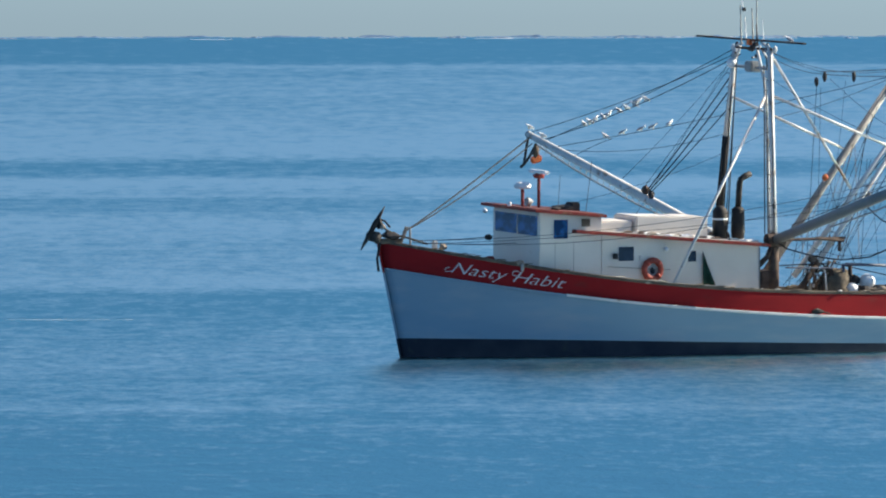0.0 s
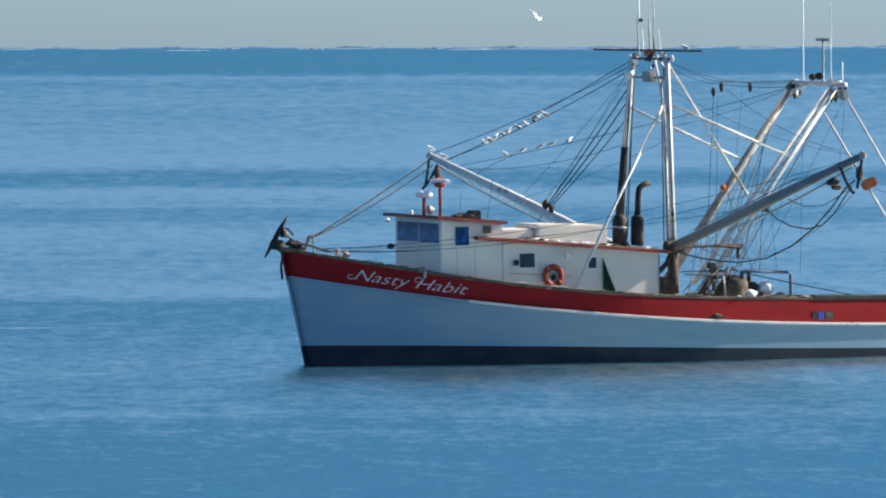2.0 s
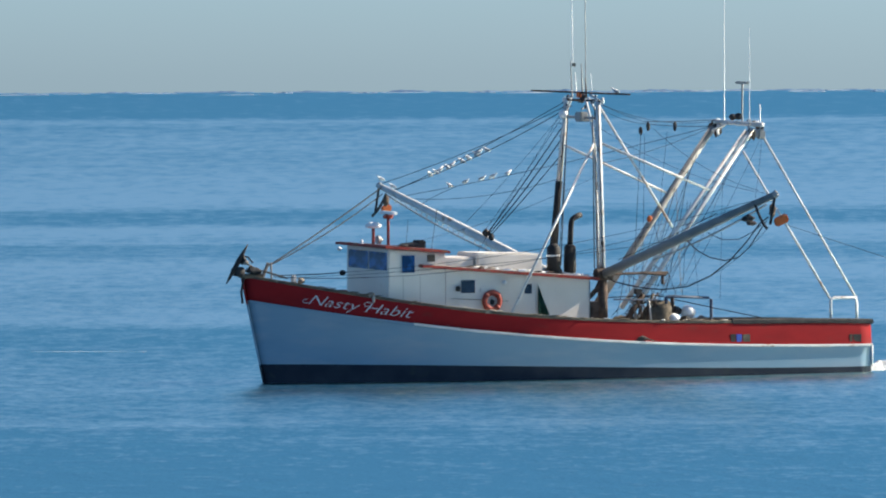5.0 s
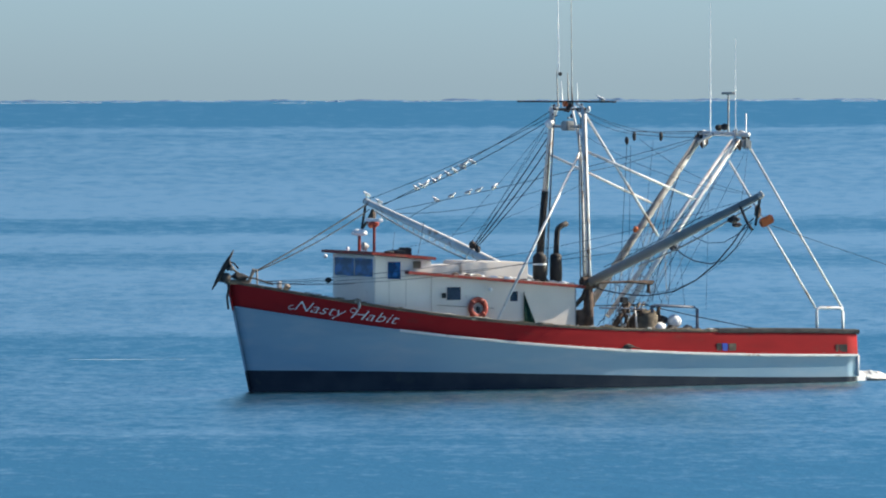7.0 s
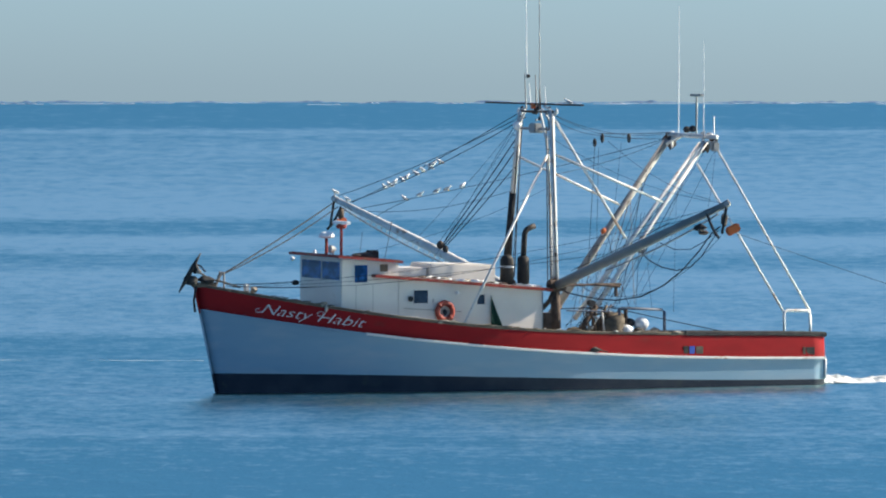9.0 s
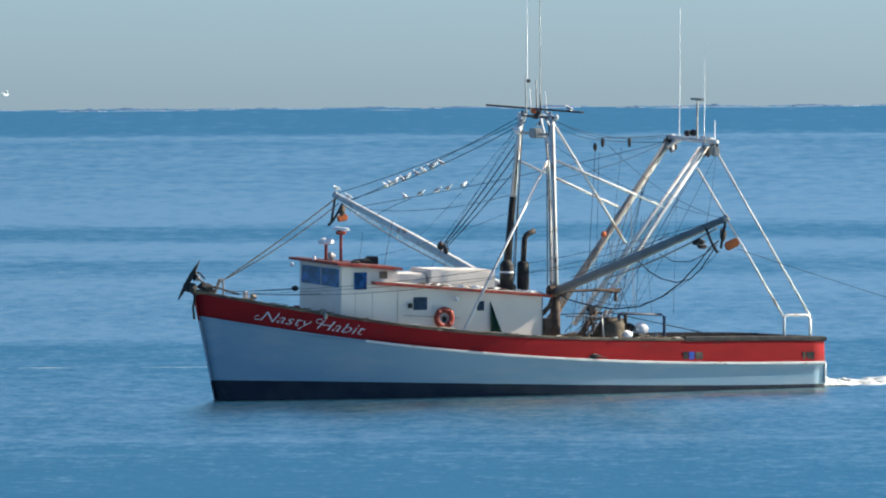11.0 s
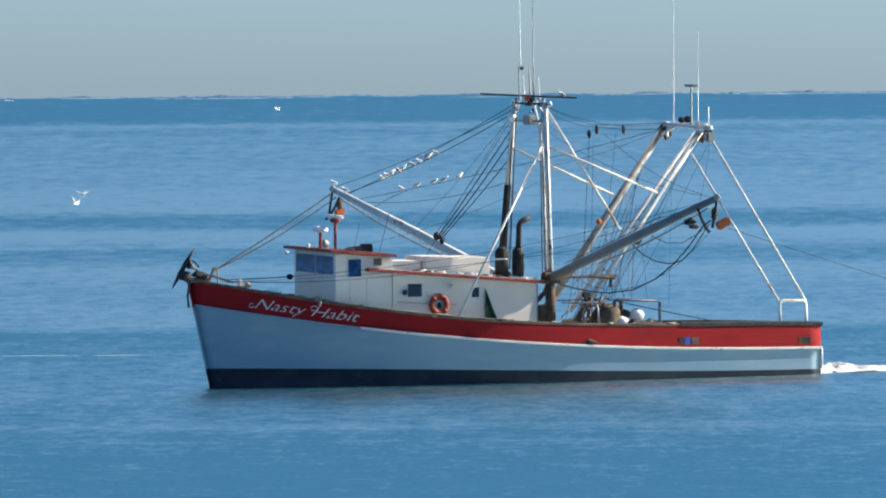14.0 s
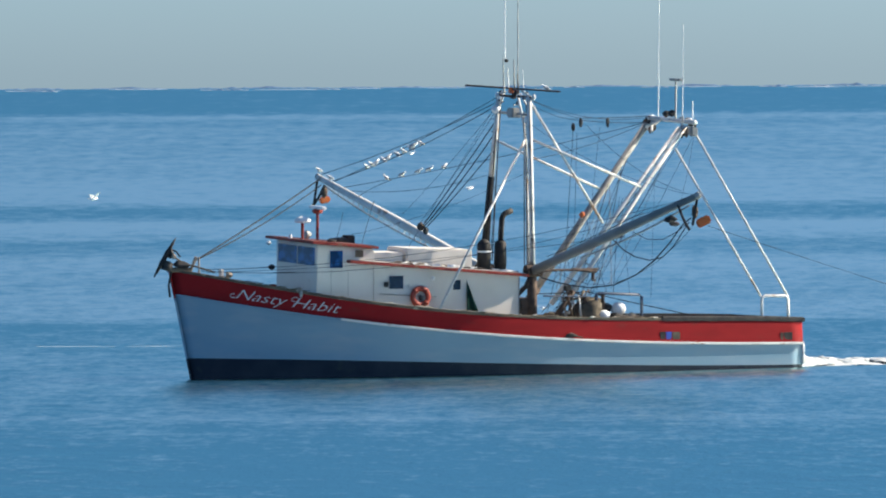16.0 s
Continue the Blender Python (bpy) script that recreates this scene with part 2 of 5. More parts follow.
    unit = n.new("ShaderNodeVectorMath")
    unit.operation = "NORMALIZE"
    l.new(lean.outputs[0], unit.inputs[0])
    l.new(unit.outputs[0], gloss.inputs["Normal"])
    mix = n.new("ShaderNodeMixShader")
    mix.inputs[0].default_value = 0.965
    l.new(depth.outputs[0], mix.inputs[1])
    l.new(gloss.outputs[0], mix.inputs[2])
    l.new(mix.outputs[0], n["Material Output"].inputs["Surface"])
    n.remove(b)
    return m


# painted sheen of the belts, slick (light) and ruffled (dark) water, against 100 / distance in metres
BELT_SHEEN = [(0.0, 0.04), (0.052, 0.08), (0.059, 0.72), (0.066, 0.46), (0.076, 0.60), (0.10, 0.62), (0.169, 0.84), (0.182, 0.30), (0.194, 0.36), (0.203, 0.95),
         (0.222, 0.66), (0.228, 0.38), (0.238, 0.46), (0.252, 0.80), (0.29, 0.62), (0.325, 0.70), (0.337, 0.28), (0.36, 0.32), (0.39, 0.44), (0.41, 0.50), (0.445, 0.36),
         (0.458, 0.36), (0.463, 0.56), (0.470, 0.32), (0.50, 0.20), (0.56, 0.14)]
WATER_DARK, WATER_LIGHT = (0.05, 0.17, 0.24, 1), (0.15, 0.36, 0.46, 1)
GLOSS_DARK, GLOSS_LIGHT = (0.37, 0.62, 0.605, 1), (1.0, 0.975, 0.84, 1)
M_SEA = sea_material()
M_FARSTRIP = material("far_mirage_strip", (0.46, 0.53, 0.58), (0.36, 0.44, 0.50), 0.9, scale=0.05, fine=0.3)
M_DRIFTFOAM = material("drift_foam", (0.27, 0.35, 0.39), (0.20, 0.28, 0.33), 0.9, scale=1.0, fine=5.0)
M_FARHAZE = material("far_shimmer", (0.09, 0.17, 0.28), (0.13, 0.21, 0.32), 0.9, scale=0.02, stretch=(1, 1, 8), fine=0.3)

# ---------------------------------------------------------------- sea
me = bpy.data.meshes.new("water")
ys = [-120, 0, 80, 140, 200, 260, 320, 400, 500, 700, 1000, 1500, 2200, 3200, 4900]
xs = [-2400, -1200, -500, -200, -100, 0, 100, 200, 500, 1200, 2400]
me.from_pydata([(x, y, 0) for y in ys for x in xs], [],
               [(j * len(xs) + i, j * len(xs) + i + 1, (j + 1) * len(xs) + i + 1, (j + 1) * len(xs) + i) for j in range(len(ys) - 1) for i in range(len(xs) - 1)])
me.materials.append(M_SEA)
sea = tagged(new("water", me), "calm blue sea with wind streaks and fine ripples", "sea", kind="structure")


# the far edge of the sea: mirage shimmer shaped as low ridges, with pale strips before it
def horizon_mirage():
    vs, fs = [], []
    n = 900
    for i in range(n + 1):
        x = -700 + 1400 * i / n
        h = 0.6 + 1.6 * noise.fractal(Vector((x * 0.03, 0, 0)), 0.9, 2.0, 5) + 0.6 * noise.noise(Vector((x * 0.2, 7, 0)))
        vs += [(x, 4895, -0.2), (x, 4897, max(h, 0.1)), (x, 4899, -0.2)]
        if i:
            k = 3 * i
            fs += [(k - 3, k, k + 1, k - 2), (k - 2, k + 1, k + 2, k - 1)]
    me = bpy.data.meshes.new("backdrop_swell")
    me.from_pydata(vs, [], fs)
    me.materials.append(M_FARHAZE)
    return tagged(new("backdrop_swell", me), "uneven mirage edge of the sea at the far horizon", "sea", kind="structure")


far_mirage = horizon_mirage()


# pale strips of the mirage, given shape as low ridges
def mirage_strips():
    vs, fs = [], []
    x = -650.0
    rnd = random.Random(5)
    while x < 650:
        w, y = rnd.uniform(6, 45), rnd.uniform(4300, 4800)
        h = rnd.uniform(0.5, 1.7)
        z = -0.05
        m = 24
        k = len(vs)
        for i in range(m + 1):
            u = i / m
            t = h * math.sin(math.pi * u) ** 0.5 * (0.5 + 0.7 * noise.noise(Vector(((x + u * w) * 0.35, 3, 0))))
            vs += [(x + u * w, y, z), (x + u * w, y + 0.5, z + t), (x + u * w, y + 1.0, z)]
            if i:
                b = k + 3 * i
                fs += [(b - 3, b, b + 1, b - 2), (b - 2, b + 1, b + 2, b - 1)]
        x += w * 0.8 + (rnd.uniform(-6, 5) if rnd.random() < 0.7 else rnd.uniform(25, 70))
    me = bpy.data.meshes.new("backdrop_foam")
    me.from_pydata(vs, [], fs)
    me.materials.append(M_FARSTRIP)
    return tagged(new("backdrop_foam", me), "pale mirage strips along the far horizon", "foam", kind="structure")


far_mirage_strip = mirage_strips()

# ---------------------------------------------------------------- mesh helpers
def part(name, bm, mat, parent, label="", smooth=False):
    me = bpy.data.meshes.new(name)
    bm.to_mesh(me)
    bm.free()
    me.materials.append(mat)
    if smooth:
        for p in me.polygons:
            p.use_smooth = True
    ob = new(name, me)
    ob.parent = parent
    if label:
        ob["label"] = label
    return ob


def ring_sweep(bm, pts, radii, seg=8, caps=True):
    """A tube through points, with a radius at each of them."""
    pts = [Vector(p) for p in pts]
    rings = []
    up = Vector((0, 0, 1))
    for i, p in enumerate(pts):
        d = (pts[min(i + 1, len(pts) - 1)] - pts[max(i - 1, 0)]).normalized()
        ref = up if abs(d.z) < 0.95 else Vector((1, 0, 0))
        u = d.cross(ref).normalized()
        v = u.cross(d)
        rings.append([bm.verts.new(p + (u * math.cos(2 * math.pi * k / seg) + v * math.sin(2 * math.pi * k / seg)) * radii[i]) for k in range(seg)])
    for a, b in zip(rings, rings[1:]):
        for k in range(seg):
            bm.faces.new((a[k], a[(k + 1) % seg], b[(k + 1) % seg], b[k]))
    if caps:
        bm.faces.new(rings[0][::-1])
        bm.faces.new(rings[-1])
    return bm


def tube(a, b, r, r2=None, seg=8):
    return ring_sweep(bmesh.new(), [a, b], [r, r2 or r], seg)


def bent(pts, r, seg=6):
    return ring_sweep(bmesh.new(), pts, [r] * len(pts), seg)


def sag(a, b, drop=0.0, n=10):
    a, b = Vector(a), Vector(b)
    return [a.lerp(b, i / n) - Vector((0, 0, 4 * drop * (i / n) * (1 - i / n))) for i in range(n + 1)]


def box(x0, x1, y0, y1, z0, z1, bevel=0.02, bm=None):
    own = bmesh.new()
    bmesh.ops.create_cube(own, size=1, matrix=Matrix.Translation(((x0 + x1) / 2, (y0 + y1) / 2, (z0 + z1) / 2)) @ Matrix.Diagonal((abs(x1 - x0), abs(y1 - y0), abs(z1 - z0), 1)))
    if bevel:
        bmesh.ops.bevel(own, geom=own.edges[:], offset=bevel, segments=2, affect="EDGES")
    return own


def prism(poly, z0, z1, bevel=0.0):
    """Upright prism over a plan; z0 and z1 may be functions of x."""
    f0 = z0 if callable(z0) else (lambda x: z0)
    f1 = z1 if callable(z1) else (lambda x: z1)
    bm = bmesh.new()
    lo = [bm.verts.new((x, y, f0(x))) for x, y in poly]
    hi = [bm.verts.new((x, y, f1(x))) for x, y in poly]
    n = len(poly)
    for i in range(n):
        bm.faces.new((lo[i], lo[(i + 1) % n], hi[(i + 1) % n], hi[i]))
    bm.faces.new(lo[::-1])
    bm.faces.new(hi)
    bmesh.ops.recalc_face_normals(bm, faces=bm.faces[:])
    if bevel:
        bmesh.ops.bevel(bm, geom=bm.edges[:], offset=bevel, segments=2, affect="EDGES")
    return bm


def lathe(profile, axis_from, axis_to, seg=14):
    """A turned form: (distance along the axis, radius)."""
    a, b = Vector(axis_from), Vector(axis_to)
    d = (b - a).normalized()
    return ring_sweep(bmesh.new(), [a + d * s for s, r in profile], [max(r, 0.002) for s, r in profile], seg)


def blob(c, size, rough=0.15, sub=2, freq=2.0):
    bm = bmesh.new()
    bmesh.ops.create_icosphere(bm, subdivisions=sub, radius=1)
    for v in bm.verts:
        k = 1 + rough * noise.noise(v.co * freq + Vector(c))
        v.co = Vector((v.co.x * size[0] * k + c[0], v.co.y * size[1] * k + c[1], v.co.z * size[2] * k + c[2]))
    return bm


# ---------------------------------------------------------------- trawler: hull
boat = tagged(new("fishing_trawler"), "pale grey and red wooden shrimp trawler with outriggers lowered, under way", "boat")
SHEER = np.polyfit([13, 11.3, 9.5, 7.6, 5.6, 3.6, 1.5, -0.7, -2.9, -5.2, -7.5, -10.3], [3.83, 3.56, 3.2, 2.88, 2.6, 2.38, 2.2, 2.1, 2.03, 1.96, 1.9, 1.85], 4)
BAND = np.polyfit([12.9, 11.3, 9.5, 7.6, 5.6, 3.6, 1.5, -0.7, -2.9, -5.2, -10.3], [2.99, 2.76, 2.43, 2.16, 1.94, 1.71, 1.52, 1.37, 1.24, 1.14, 1.03], 4)
BOOT = np.polyfit([12.3, 9.4, 5.5, 1.4, -3, -7.6, -10.3], [0.78, 0.74, 0.67, 0.55, 0.40, 0.30, 0.27], 3)
STERN = -10.28


def sheer(x):
    return float(np.polyval(SHEER, x))


def band(x):
    return float(np.polyval(BAND, x))


def boot(x):
    return float(np.polyval(BOOT, x))


def stem(z):
    return 12.14 + 0.225 * z


def half(x, z):
    """Half breadth of the hull at a place along it and a height."""
    s = (x - STERN) / (stem(z) - STERN)
    xs = min(max(STERN + s * (13.02 - STERN), STERN), 13.02)
    top = 3.1 * (1 - ((xs + 1) / 14.02) ** 2.4) if xs > -1 else 3.1 - 0.3 * ((-1 - xs) / 9.2) ** 2
    low = 3.04 * (1 - ((xs + 1) / 14.02) ** 1.85) if xs > -1 else 3.04 - 0.3 * ((-1 - xs) / 9.2) ** 2
    k = min(max(z / max(sheer(min(xs, 13)), 0.1), -0.3), 1.0)
    w = low + (top - low) * (abs(k) ** 0.8 if k > 0 else k)
    # the bulwark aft leans inboard a little
    over = (z - band(min(xs, 12.9))) / max(sheer(min(xs, 12.9)) - band(min(xs, 12.9)), 0.1)
    w -= 0.10 * min(max(over, 0.0), 1.0) * min(max((6.0 - xs) / 4.5, 0.0), 1.0)
    return max(w, 0.0)


def plank_surface(z_low, z_high, side, rows, out=0.0, n=72):
    """Strip of hull side between two lines, one side, as an open sheet."""
    bm = bmesh.new()
    grid = []
    for i in range(n + 1):
        s = (i / n) ** 0.9 if i else 0.0
        line = []
        for j in range(rows + 1):
            x_ref = STERN + s * (12.9 - STERN)
            z = z_low(x_ref) + (z_high(x_ref) - z_low(x_ref)) * j / rows
            x = STERN + s * (stem(z) - STERN)
            line.append(bm.verts.new((x, side * max(half(x, z) + out, 0.0), z)))
        grid.append(line)
    for a, b in zip(grid, grid[1:]):
        for j in range(rows):
            f = (a[j], b[j], b[j + 1], a[j + 1])
            bm.faces.new(f if side < 0 else f[::-1])
    return bm, grid


def both_sides(z_low, z_high, rows, out=0.0, n=72, close_stern=True):
    bm, gp = plank_surface(z_low, z_high, 1, rows, out, n)
    bm2, gs = plank_surface(z_low, z_high, -1, rows, out, n)
    tmp = bpy.data.meshes.new("tmp")
    bm2.to_mesh(tmp)
    bm2.free()
    bm.from_mesh(tmp)
    bpy.data.meshes.remove(tmp)
    if close_stern:
        bm.verts.ensure_lookup_table()
        k = (n + 1) * (rows + 1)
        for j in range(rows):
            bm.faces.new((bm.verts[j], bm.verts[j + 1], bm.verts[k + j + 1], bm.verts[k + j]))
    bmesh.ops.remove_doubles(bm, verts=bm.verts[:], dist=0.001)
    bmesh.ops.recalc_face_normals(bm, faces=bm.faces[:])
    return bm


part("boot_stripe", both_sides(lambda x: -0.8, boot, 3), M_BLACK_HULL, boat, "black boot stripe at the waterline", True)
hull = part("hull", both_sides(boot, band, 6), M_SHADED_HULL, boat, "pale blue-grey painted hull side, shade in its colour, with grime", True)
part("topside_band", both_sides(band, sheer, 3), M_RED, boat, "red painted band below the rail", True)
part("bulwark_inside", both_sides(lambda x: sheer(x) - 0.85, lambda x: sheer(x) - 0.01, 2, -0.12), M_HOUSE, boat, "", True)

bm = bmesh.new()
rows_d = []
for i in range(61):
    x = STERN + 0.1 + (12.3 - STERN) * i / 60
    w = max(half(x, sheer(min(x, 13))) - 0.1, 0.02)
    rows_d.append([bm.verts.new((x, w * k, sheer(x) - 0.8)) for k in (-1, -0.5, 0, 0.5, 1)])
for a, b in zip(rows_d, rows_d[1:]):
    for k in range(4):
        bm.faces.new((a[k], b[k], b[k + 1], a[k + 1]))
part("deck", bm, M_DECK, boat, "worn planked deck")


def rail_strip(line, half_w, half_h, name, mat, label, x0=STERN, x1=12.95, drop=0.0, out=0.0, side=1, n=60):
    bm = bmesh.new()
    prev = None
    for i in range(n + 1):
        x = x0 + (x1 - x0) * i / n
        z = line(x) + drop
        y = half(x, line(x)) + out
        w = half_w
        ring = [bm.verts.new((x, side * (y + a * w), z + b * half_h)) for a, b in ((-1, -1), (0.8, -1), (1, -0.6), (1, 0.6), (0.8, 1), (-1, 1))]
        if prev:
            for k in range(6):
                bm.faces.new((prev[k], prev[(k + 1) % 6], ring[(k + 1) % 6], ring[k]))
        else:
            bm.faces.new(ring)
        prev = ring
    bm.faces.new(prev[::-1])
    bmesh.ops.recalc_face_normals(bm, faces=bm.faces[:])
    return part(name, bm, mat, boat, label)


for side in (1, -1):
    rail_strip(sheer, 0.12, 0.055, "cap_rail", M_CAP, "weathered dark cap rail", drop=0.02, out=-0.10, side=side)
    rail_strip(band, 0.06, 0.043, "rub_rail", M_RAIL, "white rub rail with rust spots", x0=STERN, x1=7.4, out=0.04, side=side)
    # towards the bow the rail's shade is painted in, using the dim hull tone
    rail_strip(band, 0.04, 0.03, "rub_rail", M_SHADED_HULL, "pale rub rail with its shade painted in", x0=7.41, x1=12.75, out=0.02, side=side, n=24)
    rail_strip(sheer, 0.17, 0.09, "rubber_fender", M_DARK, "black rubber strip over the stern rail", x0=STERN, x1=-4.6, drop=0.03, out=-0.13, side=side, n=16)
part("stern_rail", box(STERN - 0.1, STERN + 0.12, -2.75, 2.75, 1.78, 1.95, 0.03), M_DARK, boat)
part("stern_rub_rail", box(STERN - 0.09, STERN + 0.02, -2.72, 2.72, 0.98, 1.08, 0.02), M_RAIL, boat)
for side in (1, -1):
    part("transom_post", tube((STERN - 0.02, side * (half(STERN, 0.4) - 0.01), 0.28), (STERN - 0.02, side * (half(STERN, 1.0) - 0.01), 1.0), 0.05, None, 8), M_RAIL, boat, "white corner post of the transom", True)
part("stem_post", bent([(stem(z) + 0.02, 0, z) for z in (0.75, 1.6, 2.6, 2.86)], 0.035, 8), M_SHADED_HULL, boat)
part("stem_post", bent([(stem(z) + 0.02, 0, z) for z in (2.86, 3.4, 3.86)], 0.037, 8), M_RED, boat)
part("stem_post", bent([(stem(z) + 0.02, 0, z) for z in (-0.7, 0.2, 0.75)], 0.037, 8), M_BLACK_HULL, boat)

# the hull lists a little to starboard
for ob in boat.children:
    for v in ob.data.vertices:
        v.co.z += (v.co.y - half(min(v.co.x, 12.9), sheer(min(v.co.x, 12.9)))) * 0.04

# freeing ports along the red band
for x, w, m in ((-4.58, 0.2, M_SOOT), (-4.82, 0.22, M_BLUEPAINT), (-5.12, 0.3, M_CAP), (-9.68, 0.34, M_SOOT), (-9.42, 0.12, M_RUST)):
    z = band(x) + 0.25
    part("freeing_port", box(x - w / 2, x + w / 2, half(x, z) - 0.05, half(x, z) + 0.015, z - 0.13, z + 0.14, 0.01), m, boat)


part("rail_fitting", blob((-0.95, half(-0.95, 1.45) + 0.06, 1.5), (0.2, 0.06, 0.09), 0.6), M_SOOT, boat)
part("rail_fitting", tube((-1.0, half(-1, 1.45) + 0.1, 1.5), (-1.35, half(-1, 1.45) + 0.2, 1.42), 0.025, None, 6), M_RUST, boat)


def band_lettering(word, x_start, width, height, lean=0.36):
    """Letters painted on the port bow, following the sheer of the red band."""
    cu = bpy.data.curves.new("letters", "FONT")
    cu.shear = 0.22
    cu.body, cu.size, cu.resolution_u, cu.offset = word, 1.0, 3, -0.012
    tmp = new("tmp_letters", cu)
    mesh = bpy.data.meshes.new_from_object(tmp.evaluated_get(bpy.context.evaluated_depsgraph_get()))
    bpy.data.objects.remove(tmp)
    bm = bmesh.new()
    bm.from_mesh(mesh)
    bmesh.ops.triangulate(bm, faces=bm.faces[:])
    bmesh.ops.subdivide_edges(bm, edges=[e for e in bm.edges if e.calc_length() > 0.12], cuts=2)
    w = max(v.co.x for v in bm.verts)
    for v in bm.verts:
        u, h = v.co.x / w, v.co.y
        x = x_start - u * width - lean * h * height
        z = band(x) + 0.27 * (sheer(x) - band(x)) + h * height
        v.co = (x, half(x, z) + 0.012, z)
    ob = part("letters", bm, M_LETTER, boat, "white painted boat name " + word)
    return ob


def swash(x_start, width, height, curve, lean=0.36):
    """A painted flourish beside a capital: places along and above the line of letters."""
    pts = []
    for u, h in curve:
        x = x_start - u * width - lean * h * height
        z = band(x) + 0.27 * (sheer(x) - band(x)) + h * height
        pts.append((x, half(x, z) + 0.01, z))
    part("flourish", bent(pts, 0.013, 5), M_LETTER, boat)


swash(10.95, 1.66, 0.50, ((0.03, 0.1), (-0.01, 0.02), (-0.06, 0.02), (-0.09, 0.12), (-0.07, 0.26), (-0.02, 0.3)))
swash(9.12, 1.62, 0.50, ((0.09, 0.66), (0.03, 0.72), (-0.02, 0.66), (-0.03, 0.5), (0.0, 0.4), (0.06, 0.42)))
band_lettering("Nasty", 10.95, 1.66, 0.50)
band_lettering("Habit", 9.12, 1.62, 0.50)

# ---------------------------------------------------------------- trawler: houses
WALL_Y = 1.9


def house_roof(x):
    return 3.59 + (x - 0.27) * (4.17 - 3.59) / (7.08 - 0.27)


def pilot_roof(x):
    return 4.62 + (x - 6.1) * 0.085


FRONT = [(6.1, -1.9), (8.23, -1.76), (8.23, 1.76), (6.1, 1.9)]
wheelhouse = part("wheelhouse", prism(FRONT, 2.3, lambda x: pilot_roof(x) - 0.05, 0.03), M_HOUSE, boat, "white painted wheelhouse with blue tinted windows")
part("wheelhouse_roof", prism([(6.1, -2.05), (8.45, -1.98), (8.52, 0), (8.45, 1.98), (6.1, 2.05)], pilot_roof, lambda x: pilot_roof(x) + 0.07, 0.015), M_ROOFRED, wheelhouse, "dull red painted roof")
part("roof_edge", prism([(6.05, -2.18), (8.5, -2.12), (8.57, 0), (8.5, 2.12), (6.05, 2.18)], lambda x: pilot_roof(x) - 0.04, lambda x: pilot_roof(x) + 0.055, 0.01), M_TRIM, wheelhouse, "red painted roof edge")


def pane_on(a, b, z0, z1, parent, name="window", out=0.012, mat=M_GLASS, frame_w=0.014):
    """A glazed window on the wall between two plan points (walls run counter-clockwise from above)."""
    a, b = Vector((*a, 0)), Vector((*b, 0))
    d = (b - a).normalized()
    nrm = Vector((d.y, -d.x, 0))

    def slab(u0, u1, w0, w1, t0, t1):
        bm = bmesh.new()
        vs = []
        for t in (t0, t1):
            for u, z in ((u0, w0), (u1, w0), (u1, w1), (u0, w1)):
                p = a + d * u + nrm * t
                vs.append(bm.verts.new((p.x, p.y, z)))
        for f in ((0, 1, 2, 3), (7, 6, 5, 4), (0, 4, 5, 1), (1, 5, 6, 2), (2, 6, 7, 3), (3, 7, 4, 0)):
            bm.faces.new([vs[i] for i in f])
        bmesh.ops.recalc_face_normals(bm, faces=bm.faces[:])
        return bm

    L = (b - a).length
    win = part(name, slab(0, L, z0, z1, -0.02, out), mat, parent)
    for u0, u1, w0, w1 in ((-frame_w, 0, z0 - frame_w, z1 + frame_w), (L, L + frame_w, z0 - frame_w, z1 + frame_w), (0, L, z0 - frame_w, z0), (0, L, z1, z1 + frame_w)):
        part("window_frame", slab(u0, u1, w0, w1, -0.01, out + 0.012), M_HOUSE, parent)
    return win


# plan points listed so that the outside lies to the right of the way
def along(p, q, s):
    return (p[0] + (q[0] - p[0]) * s, p[1] + (q[1] - p[1]) * s)


C0, C1, C2, C3 = (6.1, -1.9), (8.23, -1.76), (8.23, 1.76), (6.1, 1.9)
pane_on(along(C1, C2, 0.06), along(C1, C2, 0.535), 4.0, 4.63, wheelhouse)
pane_on(along(C1, C2, 0.55), along(C1, C2, 0.98), 4.0, 4.63, wheelhouse)
pane_on(along(C2, C3, 0.23), along(C2, C3, 0.455), 3.92, 4.52, wheelhouse, frame_w=0.012)
pane_on(along(C2, C3, 0.67), along(C2, C3, 0.81), 4.29, 4.54, wheelhouse, mat=M_CAP)
pane_on(along(C0, C1, 0.545), along(C0, C1, 0.77), 3.92, 4.52, wheelhouse)
for x in (7.68, 7.05):
    part("wall_seam", box(x - 0.007, x + 0.007, 1.76, 1.902 - 0.0657 * (x - 6.1), 2.4, 3.85, 0), M_PALEROPE, wheelhouse)

deckhouse = part("deckhouse", prism([(0.5, -WALL_Y), (6.097, -WALL_Y), (6.097, WALL_Y), (0.5, WALL_Y)], 1.5, lambda x: house_roof(x) - 0.05, 0.012), M_HOUSE, boat, "white painted deckhouse")
part("deckhouse_roof", prism([(0.3, -2.05), (7.05, -2.05), (7.05, 2.05), (0.3, 2.05)], house_roof, lambda x: house_roof(x) + 0.05, 0.01), M_ROOF, deckhouse)
part("roof_edge", prism([(0.24, -2.16), (7.1, -2.16), (7.1, 2.16), (0.24, 2.16)], lambda x: house_roof(x) - 0.07, lambda x: house_roof(x) + 0.035, 0.01), M_TRIM, deckhouse, "worn red roof edge")
pane_on((5.52, WALL_Y), (4.98, WALL_Y), 3.17, 3.62, deckhouse, mat=M_DARKGLASS)
pane_on((3.07, WALL_Y), (2.78, WALL_Y), 3.10, 3.44, deckhouse, mat=M_DARKGLASS)
